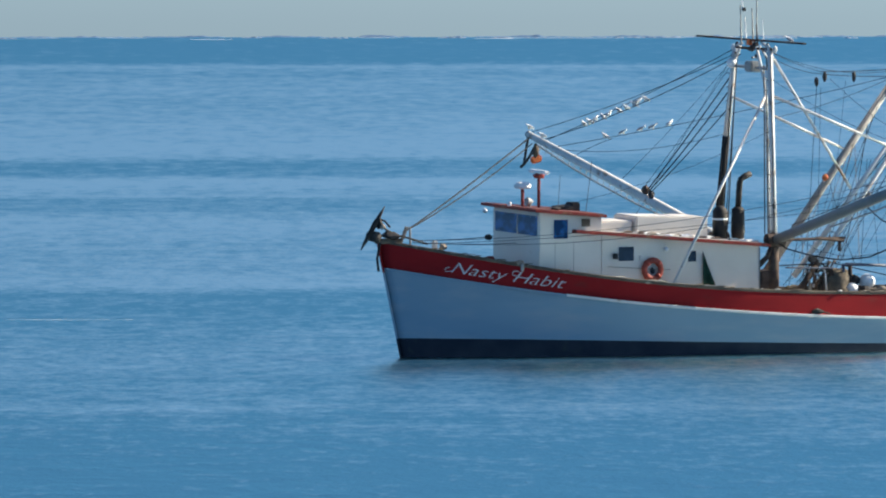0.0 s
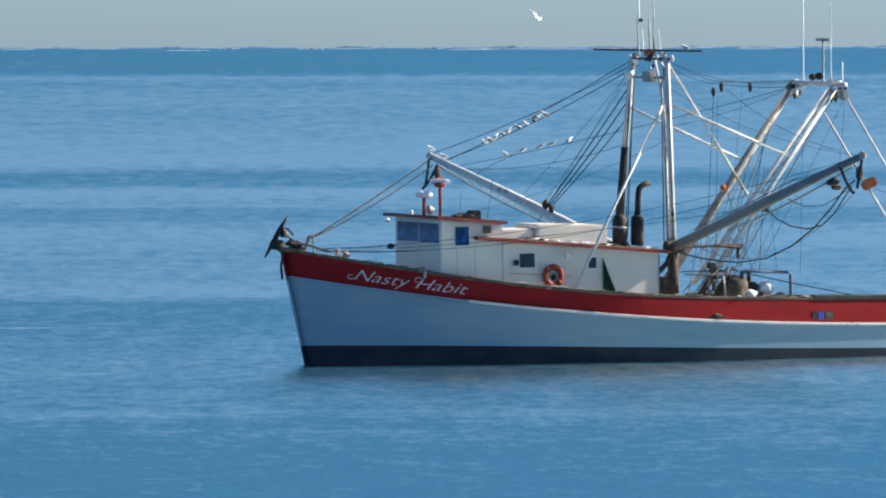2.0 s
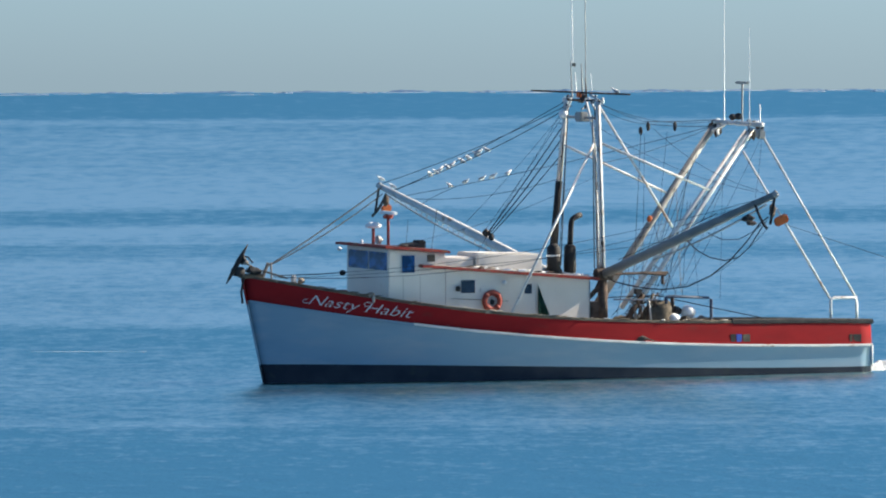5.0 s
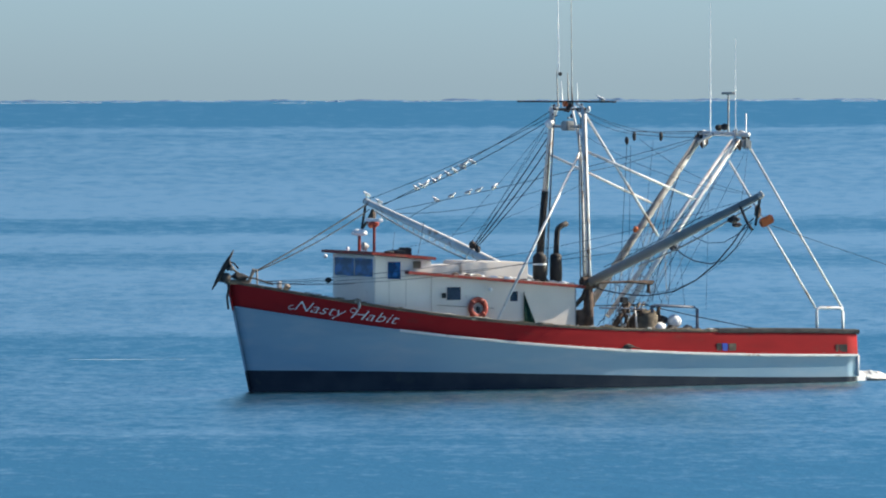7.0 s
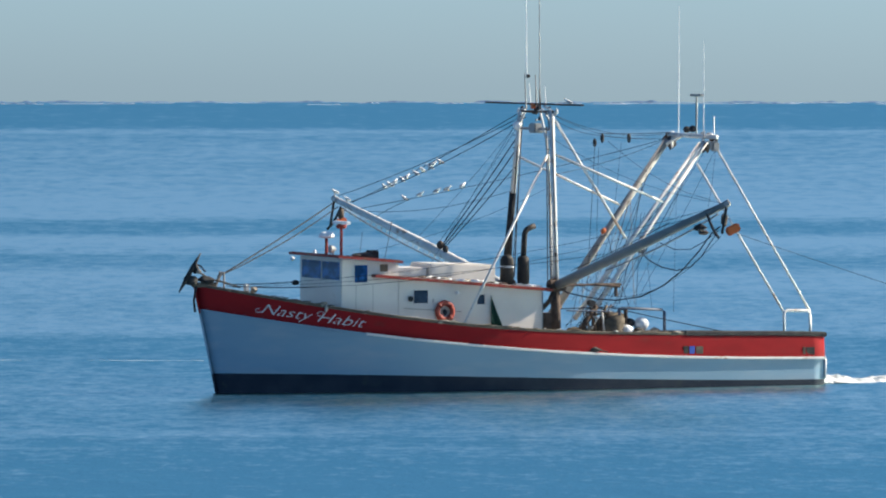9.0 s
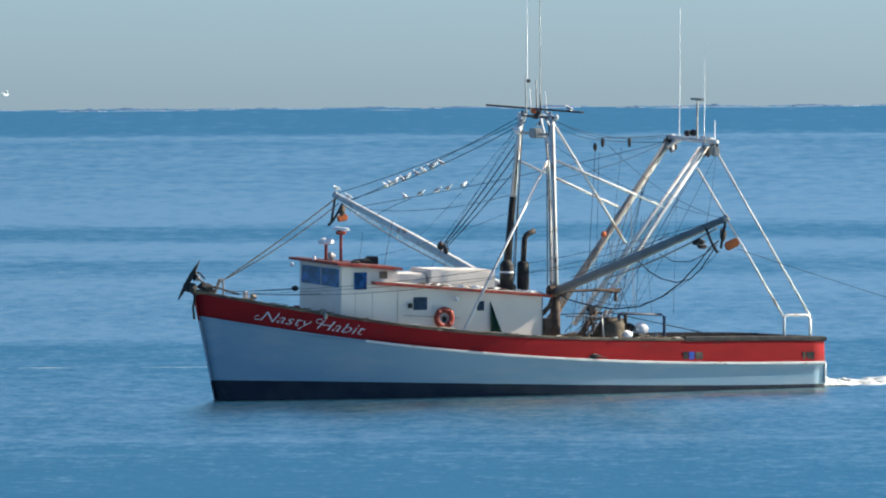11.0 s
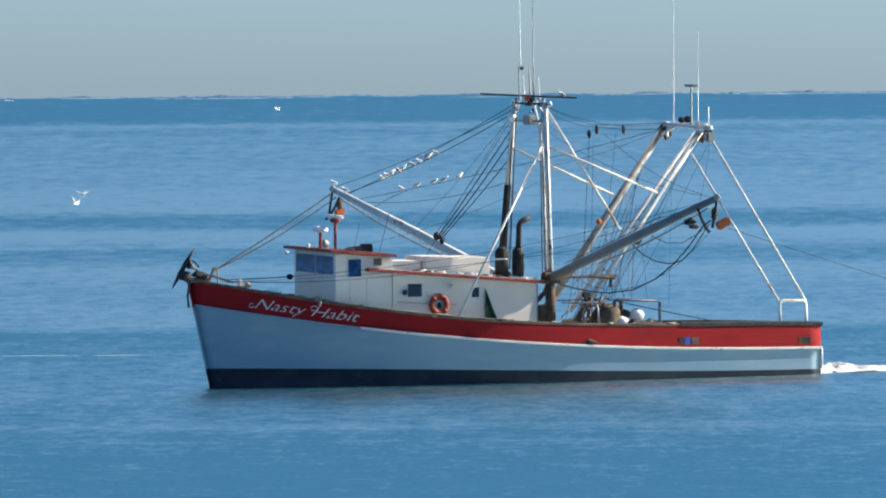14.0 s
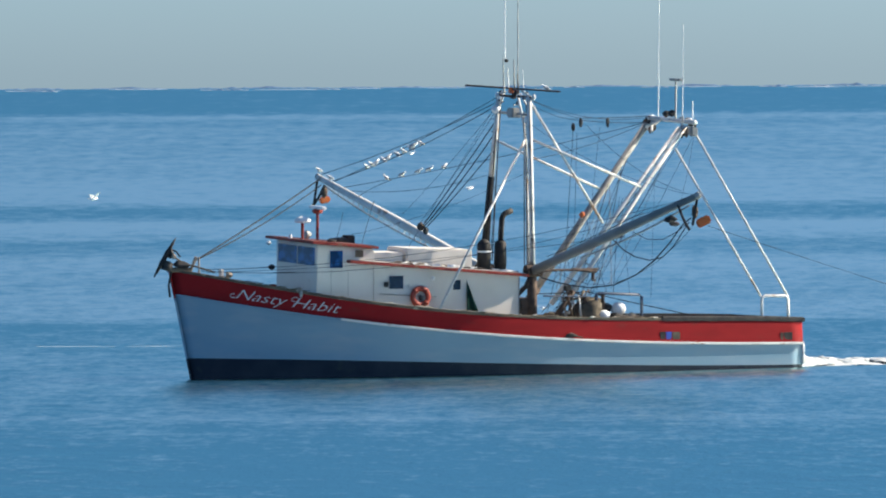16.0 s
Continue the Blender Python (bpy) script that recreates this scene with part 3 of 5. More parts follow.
part("vent_box", box(5.58, 5.72, WALL_Y, WALL_Y + 0.12, 3.24, 3.42, 0.02), M_DARK, deckhouse)
part("wall_seam", box(0.50, 0.54, WALL_Y - 0.005, WALL_Y + 0.015, 1.9, 3.5, 0), M_GREYMETAL, deckhouse)
part("wall_lamp", blob((4.42 - 0.55, WALL_Y + 0.08, 3.52), (0.075, 0.075, 0.075), 0), M_WHITEPLASTIC, deckhouse)
part("wall_lamp", blob((0.15, WALL_Y + 0.1, 3.62), (0.075, 0.075, 0.075), 0), M_WHITEPLASTIC, deckhouse)

# life ring on the wall
bm = bmesh.new()
N, K = 28, 8
rr = [[bm.verts.new((4.35 + (0.29 + 0.1 * math.cos(2 * math.pi * k / K)) * math.cos(2 * math.pi * i / N), WALL_Y + 0.09 + 0.07 * math.sin(2 * math.pi * k / K),
                     2.88 + (0.29 + 0.1 * math.cos(2 * math.pi * k / K)) * math.sin(2 * math.pi * i / N))) for k in range(K)] for i in range(N)]
for i in range(N):
    for k in range(K):
        bm.faces.new((rr[i][k], rr[i][(k + 1) % K], rr[(i + 1) % N][(k + 1) % K], rr[(i + 1) % N][k]))
bmesh.ops.recalc_face_normals(bm, faces=bm.faces[:])
ring = part("life_ring", bm, M_RING, boat, "faded orange life ring on the deckhouse wall", True)
for a in (45, 135, 225, 315):
    c = Vector((4.35 + 0.29 * math.cos(radians(a)), WALL_Y + 0.09, 2.88 + 0.29 * math.sin(radians(a))))
    d = Vector((-math.sin(radians(a)), 0, math.cos(radians(a)))) * 0.035
    part("ring_band", ring_sweep(bmesh.new(), [c - d, c + d], [0.108, 0.108], 10), M_RING, ring, "", True)
part("ring_hook", blob((4.33, WALL_Y + 0.04, 2.84), (0.09, 0.03, 0.11), 0.5), M_DARK, ring)

# green canvas hung at the side of the house
bm = bmesh.new()
gv = []
for i in range(9):
    u = i / 8
    top = 3.43 - 0.02 * u
    for j in range(7):
        v = j / 6
        x = 2.60 - 0.04 - (0.05 + 0.42 * v) * u
        gv.append(bm.verts.new((x, WALL_Y + 0.05 + 0.035 * math.sin(u * 9 + v), top - (0.15 * u + v * (1.05 - 0.12 * u)))))
for i in range(8):
    for j in range(6):
        bm.faces.new((gv[i * 7 + j], gv[i * 7 + j + 1], gv[(i + 1) * 7 + j + 1], gv[(i + 1) * 7 + j]))
bmesh.ops.solidify(bm, geom=bm.faces[:], thickness=0.02)
part("canvas", bm, M_GREEN, boat, "dark green folded canvas", True)

# gear on the roofs
part("roof_locker", prism([(1.8, -0.95), (4.35, -0.95), (4.35, 0.75), (1.8, 0.75)], lambda x: house_roof(x) + 0.02, lambda x: 4.42 + (x - 1.3) * 0.03, 0.05), M_HOUSE, boat, "white roof locker")
part("roof_locker", prism([(4.4, -0.8), (6.0, -0.8), (6.0, 0.6), (4.4, 0.6)], lambda x: house_roof(x) + 0.02, 4.36, 0.04), M_HOUSE, boat)
for i in range(44):
    x = random.uniform(0.5, 5.2)
    y = random.uniform(1.1, 1.95)
    part("roof_clutter", blob((x, y, house_roof(x) + 0.07), (random.uniform(0.06, 0.22), random.uniform(0.05, 0.12), random.uniform(0.03, 0.07)), 0.5, 1), random.choice([M_PALEROPE, M_HOUSE, M_RUST, M_WHITEPLASTIC, M_WHITEPLASTIC]), boat)
part("wall_rail", tube((3.7, WALL_Y + 0.03, 2.86), (5.9, WALL_Y + 0.03, 3.0), 0.012, None, 5), M_PALEROPE, deckhouse)
part("wall_box", box(4.62, 4.78, WALL_Y, WALL_Y + 0.06, 3.2, 3.32, 0.01), M_HOUSE, deckhouse)
for i in range(34):
    x = random.uniform(-4.4, 11.4)
    z = sheer(x)
    part("rail_debris", blob((x, half(x, z) - 0.03 + random.uniform(-0.06, 0.06), z + 0.09), (random.uniform(0.05, 0.28), 0.05, random.uniform(0.012, 0.03)), 0.5, 1), random.choice([M_PALEROPE, M_CAP, M_ROOF, M_NET]), boat)
# two radars on posts
part("radar_post", tube((8.0, 0, 4.8), (8.0, 0, 5.4), 0.06), M_TRIM, boat, "red radar post")
part("radar_scanner", lathe([(0, 0.05), (0.03, 0.27), (0.12, 0.29), (0.21, 0.2), (0.24, 0.04)], (8.0, 0, 5.4), (8.0, 0, 6)), M_WHITEPLASTIC, boat, "white radar dome", True)
part("radar_post", tube((7.43, 0, 4.75), (7.43, 0, 5.86), 0.055), M_TRIM, boat)
part("radar_scanner", box(7.33, 7.53, -0.62, 0.62, 5.88, 6.0, 0.04), M_WHITEPLASTIC, boat, "white open radar bar")
part("radar_motor", lathe([(0, 0.16), (0.1, 0.2), (0.16, 0.1)], (7.43, 0, 5.74), (7.43, 0, 6)), M_RING, boat)
part("roof_spotlight", lathe([(0, 0.04), (0.1, 0.12), (0.2, 0.15), (0.24, 0.13)], (8.05, 0.9, 5.05), (9, 0.9, 5.05)), M_GREYMETAL, boat)
part("spotlight_post", tube((8.15, 0.9, 4.75), (8.15, 0.9, 5.0), 0.03), M_GREYMETAL, boat)
part("roof_lamp", lathe([(0, 0.06), (0.14, 0.07), (0.18, 0.03)], (8.5, 0.1, 4.85), (8.5, 0.1, 5.5)), M_WHITEPLASTIC, boat)
part("visor_lamp", blob((8.9, -0.9, 4.68), (0.09, 0.09, 0.08), 0), M_WHITEPLASTIC, boat)
part("tarpaulin_bundle", blob((6.75, 0.4, 4.79), (0.42, 0.3, 0.13), 0.35), M_DARK, boat, "black bundle on the wheelhouse roof", True)
part("roof_box", box(6.25, 6.55, 0.1, 0.6, 4.68, 4.98, 0.03), M_DARK, boat)
part("horn", blob((7.5, 1.4, 4.85), (0.2, 0.1, 0.06), 0.2), M_DARK, boat)
part("bow_lamp", blob((8.75, -0.95, 3.83), (0.12, 0.12, 0.1), 0.2), M_DARK, boat)
part("bow_fender", lathe([(0, 0.05), (0.1, 0.2), (0.35, 0.2), (0.5, 0.1)], (8.85, -0.6, 2.75), (8.85, -0.6, 3.6)), M_TRIM, boat, "faded red fender")

# exhaust stacks
stack = part("exhaust_silencer", lathe([(0, 0.2), (0.05, 0.25), (0.95, 0.25), (1.05, 0.18), (1.12, 0.12)], (1.24, 0.5, 3.65), (1.24, 0.5, 6), 14), M_SOOT, boat, "black exhaust silencer", True)
part("strap", lathe([(0, 0.258), (0.06, 0.258)], (1.24, 0.5, 4.32), (1.24, 0.5, 5), 14), M_WHITEPLASTIC, stack)
stack = part("exhaust_silencer", lathe([(0, 0.2), (0.3, 0.23), (1.0, 0.21), (1.08, 0.12)], (0.6, 0.5, 3.65), (0.6, 0.5, 6), 14), M_SOOT, boat, "black exhaust silencer with bent pipe", True)
part("exhaust_pipe", bent([(0.6, 0.5, 4.6), (0.57, 0.5, 5.2), (0.55, 0.5, 5.5), (0.5, 0.5, 5.62), (0.38, 0.5, 5.70), (0.16, 0.5, 5.78)], 0.1, 10), M_SOOT, stack, "", True)

# ---------------------------------------------------------------- trawler: mast and booms
mast = part("mast_leg", tube((0, 1.93, 3.6), (0, 1.5, 9.85), 0.1, 0.085, 12), M_ALU, boat, "pale metal mast leg", True)
part("mast_leg", tube((0, -1.6, 6.9), (0, -1.0, 9.85), 0.11, 0.09, 12), M_ALU, boat, "", True)
part("mast_leg", tube((0, -2.25, 3.6), (0, -1.6, 6.9), 0.13, 0.125, 12), M_SOOT, boat, "mast leg blackened by exhaust soot", True)
part("mast_post", tube((-0.02, 1.86, 1.5), (-0.02, 1.83, 3.95), 0.2, 0.16, 10), M_RUST, boat, "rusty steel post", True)
part("mast_post", tube((-0.02, -1.86, 1.5), (-0.02, -2.2, 3.95), 0.2, 0.16, 10), M_RUST, boat, "", True)
part("deck_locker", box(0.0, 0.45, 1.2, 1.9, 1.3, 2.75, 0.04), M_RUST, boat)
part("mast_knee", bent([(0.5, 1.8, 2.9), (0.2, 1.85, 3.2), (0.05, 1.9, 3.6)], 0.09), M_RUST, boat)
part("inner_leg", bent([(0, 0.55, 9.85), (0, 1.05, 8.9), (0, 1.22, 8.3), (0, 1.4, 6.5), (0, 1.55, 3.9)], 0.055), M_ALU, boat, "", True)
# ladders up both legs
for y0, y1 in ((1.05, 1.28), (-1.55, -1.3)):
    for k in range(12):
        z = 4.0 + k * 0.45
        s = (z - 3.8) / 6.0
        part("ladder_rung", tube((0.02, y0 + (0.45 if y0 > 0 else -0.2) * (1 - s), z), (0.02, y1 + (0.5 if y0 > 0 else -0.35) * (1 - s), z), 0.014, None, 5), M_DARK, boat)
for y0, y1 in ((-1.75, -1.1), (-1.4, -0.85), (1.3, 1.15)):
    part("ladder_rail", tube((0.03, y0, 3.9), (0.03, y1, 9.3), 0.02, None, 6), M_DARK, boat)
for y0, y1, x0 in ((-2.0, -1.15, 0.12), (-1.95, -0.95, -0.15), (1.75, 1.35, 0.14), (1.6, 1.2, -0.12), (2.02, 1.6, 0.05)):
    part("mast_wire", bent(sag((x0, y0, 3.8), (x0 * 0.4, y1, 9.6), 0.03, 6), 0.014, 5), M_ROPE, boat)
for k in range(9):
    z = random.uniform(4.3, 9.2)
    s1 = (z - 3.6) / 6.25
    y = 1.93 - 0.43 * s1 if k % 2 else -2.25 + 1.25 * s1
    part("mast_cleat", blob((0.02, y + random.uniform(-0.12, 0.12), z), (0.06, 0.07, 0.12), 0.5, 1), random.choice([M_DARK, M_RUST, M_GREYMETAL]), boat)
part("cross_plank", box(-0.06, 0.06, -3.8, 3.95, 10.05, 10.11, 0.01), M_RUST, boat, "thin dark spreader plank at the masthead")
part("mast_cap", tube((0, -1.1, 9.8), (0, 1.6, 9.82), 0.045), M_RUST, boat)
for k in range(7):
    part("mast_fitting", blob((random.uniform(-0.1, 0.1), random.choice([-1.05, -0.9, 1.5, 0.1, 0.4]) + random.uniform(-0.15, 0.15), random.uniform(9.3, 9.95)), (0.08, 0.09, 0.11), 0.5, 1), random.choice([M_RUST, M_WHITEPLASTIC, M_GREYMETAL, M_DARK]), boat)
aloft = random.Random(23)
for k in range(14):
    y = aloft.choice([-1.08, -1.0, 1.48, 1.52, 0.0, 0.5])
    part("mast_fitting", blob((aloft.uniform(-0.12, 0.12), y + aloft.uniform(-0.2, 0.2), aloft.uniform(9.45, 10.0)), (aloft.uniform(0.04, 0.09), aloft.uniform(0.05, 0.12), aloft.uniform(0.04, 0.13)), 0.6, 1), aloft.choice([M_RUST, M_DARK, M_DARK, M_GREYMETAL, M_ALU]), boat)
for a, b in (((0, -1.0, 9.85), (0, -0.5, 9.95)), ((0, 1.5, 9.85), (0, 0.9, 10.02)), ((0, -1.1, 9.3), (0, -0.6, 9.85)), ((0, 1.45, 9.4), (0, 0.75, 9.9))):
    part("mast_bracket", tube(a, b, 0.045, None, 7), M_ALU, boat)
part("mast_cross_tie", tube((0, -1.15, 9.2), (0, 1.4, 9.2), 0.05), M_GREYMETAL, boat)
part("mast_lamp_box", box(-0.2, 0.2, 0.05, 0.55, 9.05, 9.4, 0.04), M_GREYMETAL, boat)
part("mast_lamp", blob((0.1, -1.05, 9.3), (0.17, 0.17, 0.17), 0.1), M_WHITEPLASTIC, boat, "", True)
part("mast_lamp", blob((0.05, 1.42, 9.0), (0.1, 0.1, 0.15), 0.1), M_WHITEPLASTIC, boat, "", True)
# aerials
for x, y, z0, z1, r, m in ((0.3, 0.05, 9.9, 11.2, 0.03, M_GREYMETAL), (0.0, 0.3, 9.9, 11.1, 0.035, M_GREYMETAL), (0.25, 0.0, 11.0, 15.5, 0.02, M_WHITEPLASTIC),
                         (-0.05, 0.45, 9.9, 16.0, 0.022, M_GREYMETAL), (0.0, -0.55, 9.9, 10.55, 0.025, M_WHITEPLASTIC), (0.0, 1.05, 9.9, 10.75, 0.022, M_WHITEPLASTIC),
                         (0.0, 0.62, 9.9, 10.6, 0.03, M_RUST), (0.0, -0.2, 9.9, 10.8, 0.03, M_WHITEPLASTIC)):
    part("aerial", tube((x, y, z0), (x + 0.03, y - 0.05, z1), r, r * 0.5, 6), m, boat)
part("mast_head_block", box(0.16, 0.28, 0.0, 0.1, 11.0, 11.12, 0.02), M_DARK, boat)
part("mast_head_block", box(-0.1, 0.1, 0.0, 0.25, 9.9, 10.1, 0.02), M_ORANGE, boat)
# stays of pipe
for a, b, r in (((0, 1.23, 8.33), (3.98, 2.72, 2.42), 0.048),
                ((0.0, 1.5, 9.7), (-2.94, 1.5, 5.32), 0.05),
                ((0, -1.25, 8.2), (-4.4, -1.5, 6.35), 0.045), ((0, 1.6, 8.35), (-4.45, 1.5, 6.6), 0.048)):
    part("pipe_brace", tube(a, b, r, None, 8), M_ALU, boat, "", True)
# aft gallows: two doubled legs to a bar aloft
PORT_LEGS = ((Vector((-0.9, 1.5, 1.75)), Vector((-6.15, 1.5, 8.75))), (Vector((-0.98, 1.4, 2.5)), Vector((-5.92, 1.45, 8.7))))
STAR_LEG = (Vector((-0.9, -1.5, 1.7)), Vector((-6.1, -1.5, 8.75)))
part("gallows_leg", tube(*PORT_LEGS[0], 0.085, 0.07, 10), M_ALU, boat, "sloping pale gallows leg", True)
part("gallows_leg", tube(*PORT_LEGS[1], 0.09, 0.075, 10), M_ALU, boat, "", True)
part("gallows_leg", tube(*STAR_LEG, 0.14, 0.12, 10), M_OLDPIPE, boat, "sloping grey gallows leg", True)
for foot, head in (PORT_LEGS[0], STAR_LEG):
    part("gallows_sleeve", tube(foot, foot.lerp(head, 0.17), 0.16 if foot.y < 0 else 0.11, None, 10), M_RUST, boat, "", True)
for k in range(9):
    u = 0.3 + 0.075 * k
    part("gallows_tie", tube(PORT_LEGS[0][0].lerp(PORT_LEGS[0][1], u), PORT_LEGS[1][0].lerp(PORT_LEGS[1][1], u - 0.06), 0.03, None, 6), M_ALU, boat)
part("gallows_bar", tube((-6.3, -1.85, 8.95), (-6.3, 1.95, 8.9), 0.085, None, 10), M_ALU, boat, "", True)
for k in range(14):
    part("gallows_fitting", blob((-6.3 + random.uniform(-0.15, 0.15), random.choice([-1.7, -1.4, 0.9, 1.3, 1.7, 1.9]) + random.uniform(-0.2, 0.2), random.uniform(8.4, 9.0)), (random.uniform(0.06, 0.13), 0.1, random.uniform(0.08, 0.16)), 0.6, 1), random.choice([M_RUST, M_WHITEPLASTIC, M_GREYMETAL, M_DARK, M_DARK]), boat)
for k in range(20):
    y = aloft.choice([-1.85, -1.6, -1.35, 1.2, 1.5, 1.8])
    part("gallows_fitting", blob((-6.25 + aloft.uniform(-0.2, 0.2), y + aloft.uniform(-0.25, 0.25), aloft.uniform(8.35, 9.05)), (aloft.uniform(0.04, 0.1), aloft.uniform(0.04, 0.11), aloft.uniform(0.05, 0.17)), 0.7, 1), aloft.choice([M_RUST, M_DARK, M_DARK, M_GREYMETAL, M_WHITEPLASTIC, M_CAP]), boat)
for a, b in (((-6.3, -1.5, 8.9), (-6.0, -0.9, 8.5)), ((-6.3, 0.9, 8.9), (-6.05, 1.4, 8.45)), ((-6.0, -1.5, 8.6), (-6.2, -0.6, 8.9))):
    part("gallows_brace", tube(a, b, 0.05, None, 7), M_ALU, boat)
part("gallows_block", box(-6.45, -6.15, 1.65, 1.95, 8.4, 8.75, 0.06), M_GREYMETAL, boat)
part("gallows_block", box(-6.45, -6.1, 1.0, 1.3, 8.4, 8.75, 0.06), M_DARK, boat)
part("gallows_block", box(-6.45, -6.15, -1.95, -1.7, 8.6, 8.85, 0.06), M_GREYMETAL, boat)
part("gallows_lamp", blob((-6.2, 0.3, 9.17), (0.14, 0.14, 0.13), 0.1), M_DARK, boat)
part("gallows_lamp", blob((-6.2, -0.15, 9.14), (0.14, 0.14, 0.12), 0.1), M_DARK, boat)
part("aerial", tube((-6.3, -1.0, 8.95), (-6.3, -1.0, 13.6), 0.022, 0.008, 6), M_WHITEPLASTIC, boat, "white whip aerial")
part("aerial", tube((-6.3, 0.95, 8.95), (-6.3, 0.95, 12.35), 0.018, 0.007, 6), M_WHITEPLASTIC, boat)
part("aerial", tube((-6.3, 0.4, 8.95), (-6.3, 0.4, 10.35), 0.035, None, 6), M_GREYMETAL, boat)
part("aerial_head", box(-6.38, -6.22, 0.0, 0.85, 10.33, 10.42, 0.02), M_GREYMETAL, boat)
part("aerial", tube((-6.3, 1.75, 8.9), (-6.3, 1.75, 9.65), 0.025, None, 6), M_WHITEPLASTIC, boat)
for a, b in (((-6.35, 1.75, 8.6), (-9.72, 2.66, 2.70)), ((-5.75, 1.5, 7.97), (-8.62, 2.7, 2.72))):
    part("stern_strut", tube(a, b, 0.042, None, 8), M_ALU, boat, "", True)
part("stern_frame", bent([(-8.66, 2.72, 1.85), (-8.64, 2.72, 2.62), (-8.68, 2.71, 2.70), (-8.78, 2.71, 2.74), (-9.6, 2.68, 2.72), (-9.69, 2.68, 2.68), (-9.72, 2.67, 2.6), (-9.74, 2.66, 1.85)], 0.055, 8), M_ALU, boat, "bent pipe frame on the rail", True)

part("gallows_lamp", blob((-3.5, -1.4, 5.5), (0.1, 0.1, 0.12), 0.2), M_ORANGE, boat, "orange deck lamp on the gallows leg", True)
part("lamp_bracket", tube((-3.5, -1.5, 5.22), (-3.5, -1.4, 5.5), 0.05), M_ALU, boat)
part("gallows_float", blob((-4.02, 0.6, 4.95), (0.17, 0.17, 0.22), 0.2), M_DARKBLUE, boat, "small blue float hung on a line", True)

# outriggers
PORT_TIP, STAR_TIP = Vector((0.7, 16.2, 6.98)), Vector((0.7, -15.45, 6.33))
outrig = []
for tip, foot in ((PORT_TIP, Vector((0, 1.95, 3.72))), (STAR_TIP, Vector((0, -2.1, 3.55)))):
    o = part("outrigger", ring_sweep(bmesh.new(), [foot, foot.lerp(tip, 0.5), tip], [0.16, 0.17, 0.11], 12), M_BOOM if tip.y > 0 else M_ALU, boat, "long grey outrigger boom lowered to the side", True)
    part("end_fitting", blob(tip, (0.12, 0.14, 0.13), 0.3), M_GREYMETAL, o)
    part("hinge", tube(foot - Vector((0.3, 0, 0)), foot + Vector((0.3, 0, 0)), 0.22, None, 10), M_RUST, o)
    d = (tip - foot).normalized()
    for k in range(1, 22):
        p = foot.lerp(tip, 0.28 + 0.031 * k)
        if tip.y < 0:
            part("boom_step", tube(p - Vector((0, 0, 0.14)), p - Vector((0.0, 0.1, 0.34)), 0.016, None, 5), M_ALU, o)
    part("boom_wire", bent(sag(foot.lerp(tip, 0.3) - Vector((0, 0, 0.3)), foot.lerp(tip, 0.95) - Vector((0, 0, 0.2)), 0.12), 0.03), M_GREYMETAL, o)
    part("block", blob(tip - Vector((0.05, 0.3 if tip.y > 0 else -0.5, 0.55)), (0.12, 0.12, 0.22), 0.3), M_RUST, o)
    part("tackle", bent(sag(tip, tip - Vector((0, 0.35, 1.0)), 0.0, 3), 0.05), M_ROPE, o)
    part("tackle", bent(sag(tip - Vector((0, 1.5 if tip.y > 0 else -0.6, 0.3)), tip - Vector((0, 0.6, 1.15)), 0.1, 4), 0.05), M_ROPE, o)


def door_board(c, yaw, tilt, s):
    bm = box(-0.5 * s, 0.5 * s, -0.07, 0.07, -0.3 * s, 0.3 * s, 0.05)
    bm.transform(Matrix.Translation(c) @ Matrix.Rotation(radians(yaw), 4, "Z") @ Matrix.Rotation(radians(tilt), 4, "Y"))
    return bm


part("otter_float", door_board(PORT_TIP + Vector((-0.15, 0.15, -0.85)), -10, 25, 0.5), M_ORANGE, boat, "orange board hung at the boom end")
part("otter_float", door_board(STAR_TIP + Vector((-0.2, 0.2, -0.85)), 0, 10, 0.42), M_ORANGE, boat)
part("tip_block", blob(PORT_TIP + Vector((0.7, -0.6, -0.8)), (0.2, 0.18, 0.12), 0.5), M_DARK, boat)
part("tip_block", blob(PORT_TIP + Vector((0.2, -1.3, -1.0)), (0.15, 0.2, 0.08), 0.5), M_RUST, boat)
part("boom_block", blob((0.3, -7.0, 4.86), (0.13, 0.16, 0.16), 0.4), M_RUST, boat)
part("boom_block", blob((0.3, -6.55, 4.72), (0.1, 0.1, 0.16), 0.4), M_DARK, boat)

